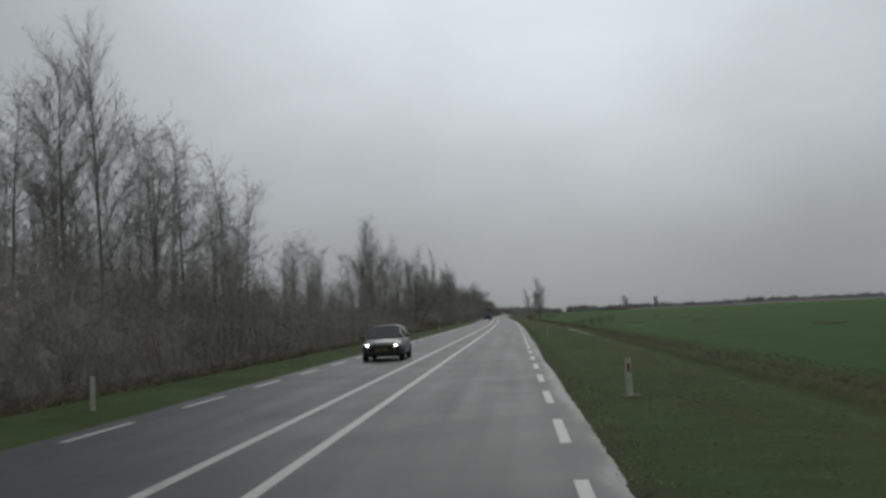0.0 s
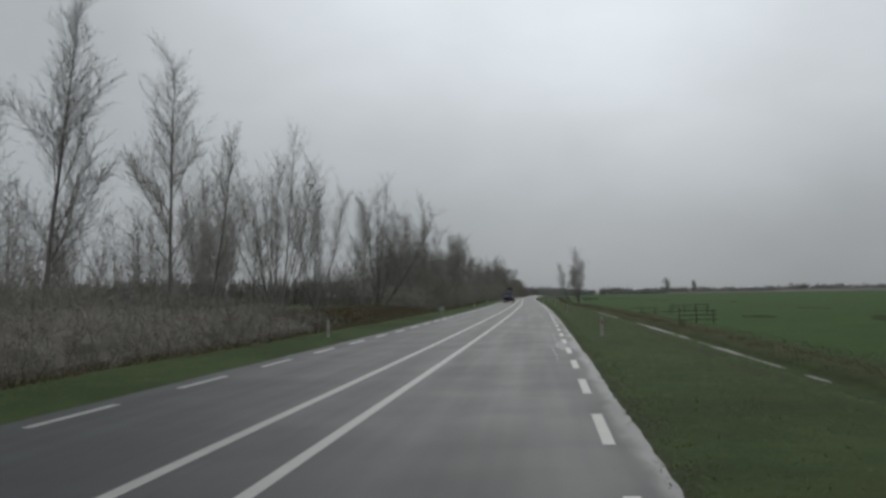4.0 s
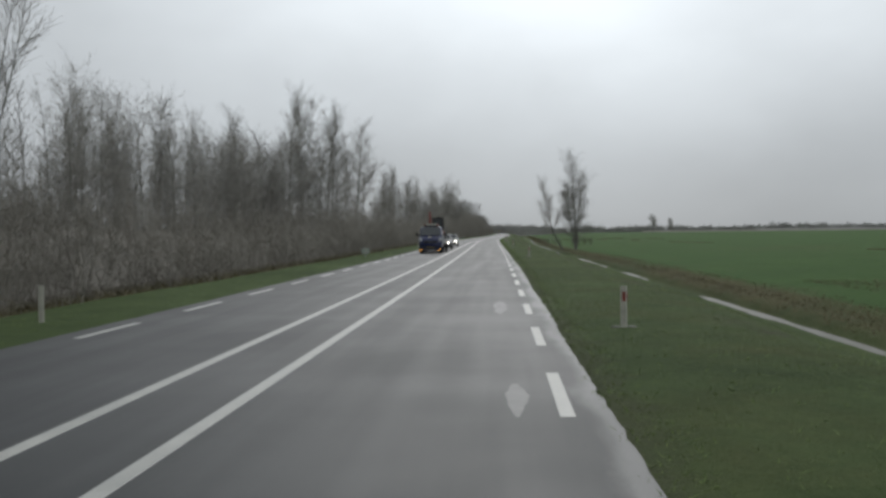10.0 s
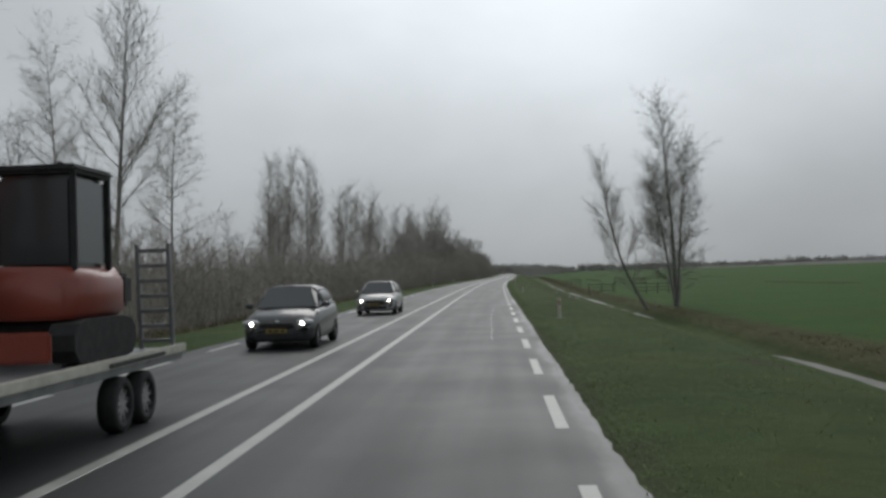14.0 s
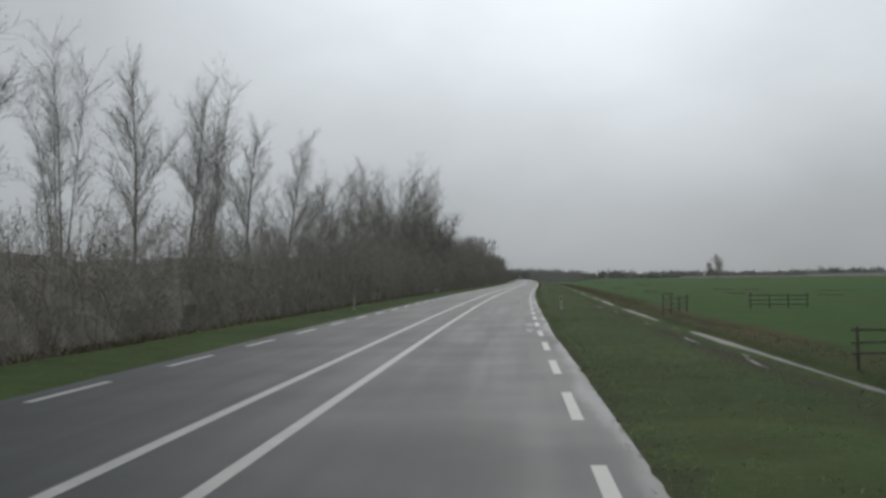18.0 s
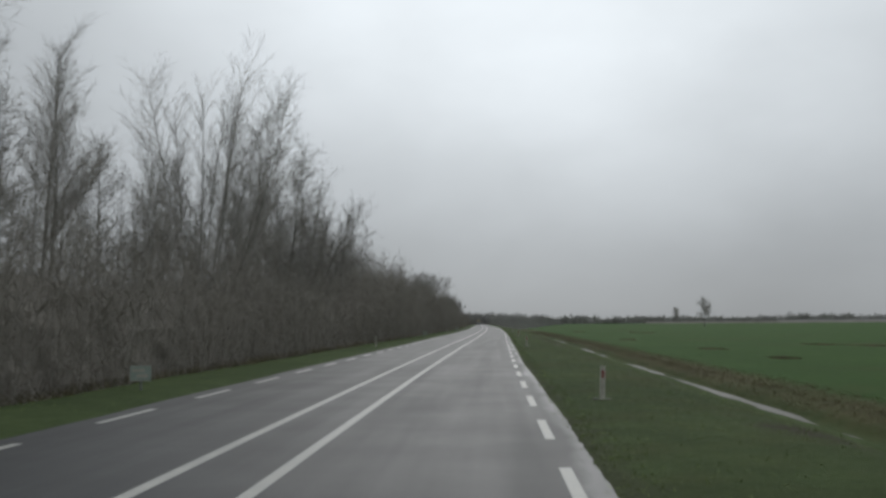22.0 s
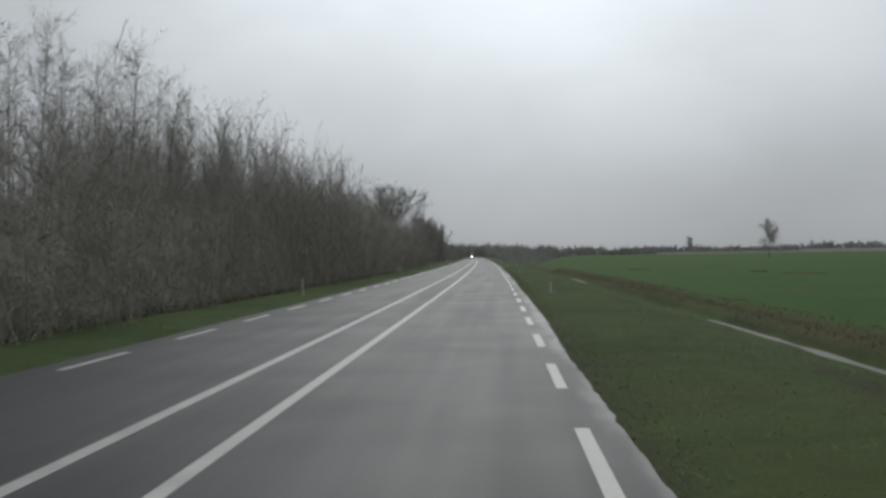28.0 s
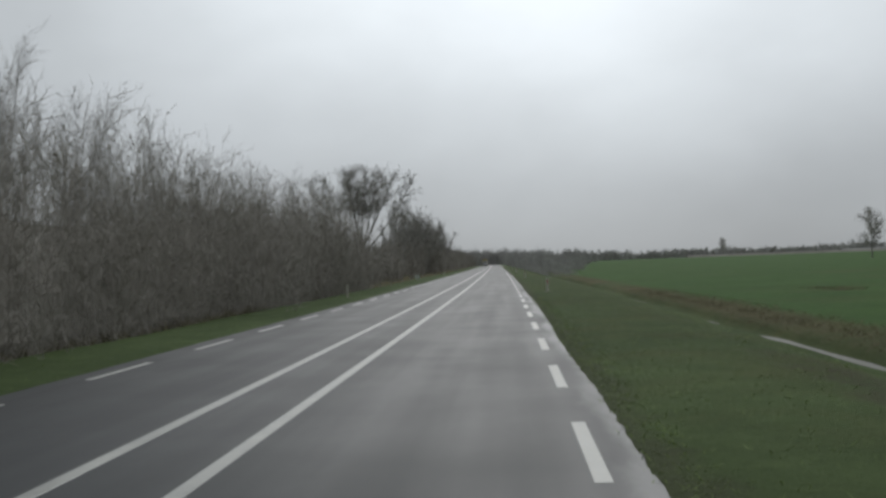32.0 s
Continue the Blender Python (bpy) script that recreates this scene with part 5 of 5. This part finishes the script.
    part("lower_grille", box_mesh("lower_grille", w * 1.15, 0.05, 0.14, M_black, 0.02, (0, -0.002, 0.26)), ob)
    plate_ob = part("number_plate", box_mesh("number_plate", 0.52, 0.015, 0.11, plate, 0.004, (0, -0.045, 0.42)), ob, "yellow number plate")
    for x, bw in ((-0.15, 0.09), (0.0, 0.13), (0.16, 0.08)):
        part("dark_bar", box_mesh("dark_bar", bw, 0.004, 0.06, M_black, 0.001, (x, -0.054, 0.445)), plate_ob)
    add_wheels(ob, wheel_parts(0.31, 0.2), [(sx * (w - 0.10), y, 0.31) for sx in (-1, 1) for y in (0.78, 0.78 + L * 0.63)])
    return tagged(ob, label, "car")


car(M_blackcar, 1.72, 1.45, 4.06, "dark grey wet hatchback with lit headlamps on the road").matrix_basis = stand(48.8, -2.75, 0.0)
car(M_greycar, 1.82, 1.56, 4.4, "grey car with lit headlamps behind the truck").matrix_basis = stand(316.5, -2.75, 0.0)
car(M_whitecar, 1.78, 1.50, 4.3, "pale car with lit headlamps in the oncoming lane").matrix_basis = stand(337, -2.75, 0.0)


def truck():
    """A light blue-cabbed lorry with a flat trailer; nose towards -y."""
    ob = new("truck")

    def ring(y, k, low, mid, top):
        return (y, [(0.86 * k, low), (0.98 * k, low + 0.15), (1.0 * k, mid), (0.97 * k, mid + 0.25), (0.86 * k, top - 0.08), (0.70 * k, top), (0.02, top + 0.02)])
    part("cab", loft("cab", [ring(0.0, 0.90, 0.45, 0.80, 1.16), ring(0.12, 0.97, 0.42, 0.95, 1.28), ring(0.62, 1.0, 0.42, 1.05, 1.46), ring(1.28, 1.0, 0.42, 1.2, 2.22), ring(1.55, 1.0, 0.42, 1.2, 2.28), ring(2.5, 1.0, 0.42, 1.2, 2.27), ring(2.6, 0.97, 0.45, 1.2, 2.2)], M_blue), ob, "blue cab")
    part("windscreen", panel("windscreen", [(-0.86, 0.585, 1.515), (0.86, 0.585, 1.515), (0.76, 1.20, 2.215), (-0.76, 1.20, 2.215)], M_glass, -0.03), ob)
    for sx in (-1, 1):
        part("side_window", panel("side_window", [(sx * 1.0, 0.95, 1.45), (sx * 1.005, 2.2, 1.45), (sx * 0.90, 2.2, 2.08), (sx * 0.90, 1.35, 2.08)], M_glass, 0.02), ob)
        part("headlight", blob("headlight", (0, 0, 0), (0.15, 0.13, 0.30), M_lens, 16), ob, "tall clear headlight", m=pose(sx * 0.80, 0.10, 1.08, 18, sx * 38, sx * 12))
        fog = part("fog_lamp", box_mesh("fog_lamp", 0.2, 0.05, 0.10, M_black, 0.015, (sx * 0.74, -0.07, 0.26)), ob)
        part("lit_bulb", blob("lit_bulb", (sx * 0.74, -0.10, 0.31), (0.038, 0.02, 0.03), M_amber), fog, "lit amber lamp")
        part("mirror", box_mesh("mirror", 0.16, 0.10, 0.32, M_black, 0.03, (sx * 1.2, 0.98, 1.45)), ob)
        part("mirror_arm", box_mesh("mirror_arm", 0.2, 0.03, 0.03, M_black, 0.006, (sx * 1.06, 1.02, 1.58)), ob)
    part("bumper", box_mesh("bumper", 1.88, 0.26, 0.42, M_bumper, 0.06, (0, 0.05, 0.22)), ob)
    part("grille", box_mesh("grille", 1.15, 0.06, 0.16, M_black, 0.02, (0, -0.012, 0.88)), ob)
    part("badge", box_mesh("badge", 0.30, 0.02, 0.05, M_chrome, 0.006, (0, -0.045, 0.96)), ob)
    part("bonnet_mark", panel("bonnet_mark", [(-0.22, 0.20, 1.352), (0.14, 0.20, 1.352), (0.02, 0.42, 1.432), (-0.20, 0.42, 1.432)], M_white, -0.012), ob, "small white mark on the bonnet")
    plate_ob = part("number_plate", box_mesh("number_plate", 0.52, 0.015, 0.11, M_plate, 0.004, (0, -0.09, 0.44)), ob, "yellow number plate")
    part("dark_bar", box_mesh("dark_bar", 0.4, 0.004, 0.06, M_black, 0.001, (0, -0.10, 0.465)), plate_ob)
    bar = part("light_bar", box_mesh("light_bar", 1.25, 0.22, 0.07, M_black, 0.02, (0, 1.5, 2.29)), ob)
    part("light_bar_lens", box_mesh("light_bar_lens", 0.95, 0.24, 0.17, M_white, 0.04, (0, 1.45, 2.36)), bar, "pale beacon lens")
    for sx in (-1, 1):
        part("amber_end", box_mesh("amber_end", 0.16, 0.22, 0.15, M_orange, 0.03, (sx * 0.53, 1.5, 2.352)), bar, "dull amber end lens")
    part("tool_box", box_mesh("tool_box", 1.9, 1.5, 0.85, M_steel, 0.03, (0, 3.6, 0.75)), ob, "grey steel tool body")
    part("blue_tarp", box_mesh("blue_tarp", 1.8, 1.3, 0.22, M_blue, 0.06, (0, 3.6, 1.60)), ob, "blue load cover")
    part("chassis", box_mesh("chassis", 0.9, 4.4, 0.16, M_black, 0.02, (0, 3.2, 0.52)), ob)
    add_wheels(ob, wheel_parts(0.35, 0.22, 9), [(sx * 0.86, y, 0.35) for sx in (-1, 1) for y in (0.85, 3.9)])
    # trailer
    part("deck", box_mesh("deck", 2.1, 5.6, 0.16, M_steel, 0.02, (0, 8.0, 0.68)), ob, "flat steel trailer deck")
    part("goose_neck", box_mesh("goose_neck", 2.0, 1.0, 0.34, M_steel, 0.04, (0, 4.9, 0.78)), ob)
    for sx in (-1, 1):
        part("side_rail", box_mesh("side_rail", 0.06, 5.6, 0.12, M_white, 0.015, (sx * 1.07, 8.0, 0.78)), ob, "pale reflective side rail")
        ramp = part("ramp", box_mesh("ramp", 0.05, 0.09, 1.5, M_steel, 0.01), ob, "folded loading ramp", m=pose(sx * 0.72 - 0.22, 10.7, 0.8, 4, 0, 0))
        part("ramp_side", box_mesh("ramp_side", 0.05, 0.09, 1.5, M_steel, 0.01, (0.44, 0, 0)), ramp)
        for k in range(7):
            part("rung", box_mesh("rung", 0.44, 0.06, 0.05, M_steel, 0.008, (0.22, 0, 0.12 + 0.21 * k)), ramp)
        part("mudguard", box_mesh("mudguard", 0.3, 1.9, 0.05, M_black, 0.015, (sx * 0.98, 8.9, 0.80)), ob)
    add_wheels(ob, wheel_parts(0.33, 0.22, 9), [(sx * 0.95, y, 0.33) for sx in (-1, 1) for y in (8.5, 9.3)])
    return tagged(ob, "blue-cabbed tow lorry with a flat steel trailer", "truck")


def digger():
    ob = new("excavator")
    for sx in (-1, 1):
        part("track", loft("track", [(y, [(0.02, z0), (0.16, z0), (0.16, (z0 + z1) / 2), (0.16, z1), (0.02, z1)]) for y, z0, z1 in ((-0.95, 0.18, 0.36), (-0.82, 0.04, 0.48), (-0.5, 0.0, 0.52), (0.5, 0.0, 0.52), (0.82, 0.04, 0.48), (0.95, 0.18, 0.36))], M_rubber, False), ob, "black crawler track", m=pose(sx * 0.68, 0, 0))
    part("undercarriage", box_mesh("undercarriage", 1.1, 1.0, 0.2, M_black, 0.03, (0, 0, 0.28)), ob)
    part("house", loft("house", [(y, [(0.70 * k, 0.52), (0.78 * k, 0.60), (0.78 * k, 0.95), (0.66 * k, 1.12), (0.02, 1.14)]) for y, k in ((-0.75, 0.8), (-0.6, 1.0), (0.7, 1.0), (1.0, 0.85), (1.08, 0.6))], M_orange), ob, "orange engine house")
    part("counterweight", box_mesh("counterweight", 1.5, 0.35, 0.42, M_black, 0.06, (0, 0.95, 0.62)), ob)
    part("cab_glass", box_mesh("cab_glass", 0.92, 1.0, 1.10, M_glass, 0.06, (0.22, -0.05, 1.1)), ob)
    for x, y in ((-0.25, -0.56), (0.69, -0.56), (-0.25, 0.46), (0.69, 0.46)):
        part("cab_post", box_mesh("cab_post", 0.07, 0.07, 1.14, M_black, 0.015, (x, y, 1.08)), ob)
    part("cab_roof", box_mesh("cab_roof", 1.08, 1.18, 0.10, M_black, 0.04, (0.22, -0.05, 2.2)), ob)
    part("beacon", box_mesh("beacon", 0.10, 0.10, 0.12, M_black, 0.02, (0.22, 0.2, 2.3)), ob)
    part("boom", box_mesh("boom", 0.20, 0.26, 1.75, M_orange, 0.04), ob, "orange boom", m=pose(-0.42, -0.75, 0.9, 22, 0, 0))
    part("boom_tip", box_mesh("boom_tip", 0.18, 0.22, 0.85, M_orange, 0.04), ob, m=pose(-0.42, -1.40, 2.46, 70, 0, 0))
    part("dipper", box_mesh("dipper", 0.16, 0.20, 1.45, M_orange, 0.03), ob, "orange dipper arm", m=pose(-0.42, -2.15, 2.75, 176, 0, 0))
    part("ram", box_mesh("ram", 0.08, 0.08, 1.2, M_black, 0.02), ob, m=pose(-0.42, -0.98, 1.0, 30, 0, 0))
    part("bucket", loft("bucket", [(-0.3, [(0.28, 0.0), (0.3, 0.2), (0.3, 0.4), (0.02, 0.42)]), (0.0, [(0.28, -0.12), (0.3, 0.1), (0.3, 0.5), (0.02, 0.52)]), (0.25, [(0.26, 0.0), (0.3, 0.2), (0.3, 0.45), (0.02, 0.47)])], M_black), ob, m=pose(-0.42, -2.15, 0.95))
    part("blade", box_mesh("blade", 1.5, 0.08, 0.34, M_orange, 0.03, (0, -1.35, 0.08)), ob)
    return tagged(ob, "orange mini excavator loaded on the trailer", "excavator")


truck().matrix_basis = stand(295.0, -2.8, 0.0)
digger().matrix_basis = stand(295.0 + 8.6, -2.8, 0.845)


def far_lorry():
    """A pale box lorry far down the road, with its lamps lit; nose towards -y."""
    ob = new("lorry")
    part("cab", loft("cab", [(y, [(1.0 * k, 0.5), (1.08 * k, 0.8), (1.08 * k, 1.5), (0.98 * k, top - 0.1), (0.02, top)]) for y, k, top in ((0, 0.94, 1.5), (0.25, 1.0, 1.75), (0.7, 1.0, 2.5), (1.8, 1.0, 2.6))], M_whitecar), ob)
    part("windscreen", panel("windscreen", [(-0.9, 0.22, 1.68), (0.9, 0.22, 1.68), (0.82, 0.66, 2.42), (-0.82, 0.66, 2.42)], M_glass, -0.05), ob)
    part("load_box", box_mesh("load_box", 2.3, 5.0, 2.3, M_yellow, 0.05, (0, 4.4, 0.9)), ob, "pale yellow load box")
    part("bumper", box_mesh("bumper", 2.0, 0.2, 0.35, M_black, 0.04, (0, 0, 0.38)), ob)
    for sx in (-1, 1):
        lamp = part("headlight", box_mesh("headlight", 0.34, 0.08, 0.2, M_lens, 0.03, (sx * 0.78, -0.03, 0.8)), ob)
        part("lit_bulb", blob("lit_bulb", (sx * 0.78, -0.09, 0.9), (0.10, 0.03, 0.07), M_lamp), lamp, "lit headlamp")
    add_wheels(ob, wheel_parts(0.4, 0.25, 9), [(sx * 0.92, y, 0.4) for sx in (-1, 1) for y in (0.9, 5.2)])
    return tagged(ob, "pale box lorry with lit headlamps in the oncoming lane", "lorry")


M_yellow = paint("pale_yellow_panel", (0.42, 0.34, 0.16), (0.50, 0.42, 0.22), 0.45)
far_lorry().matrix_basis = stand(1100, -2.8, 0.0)
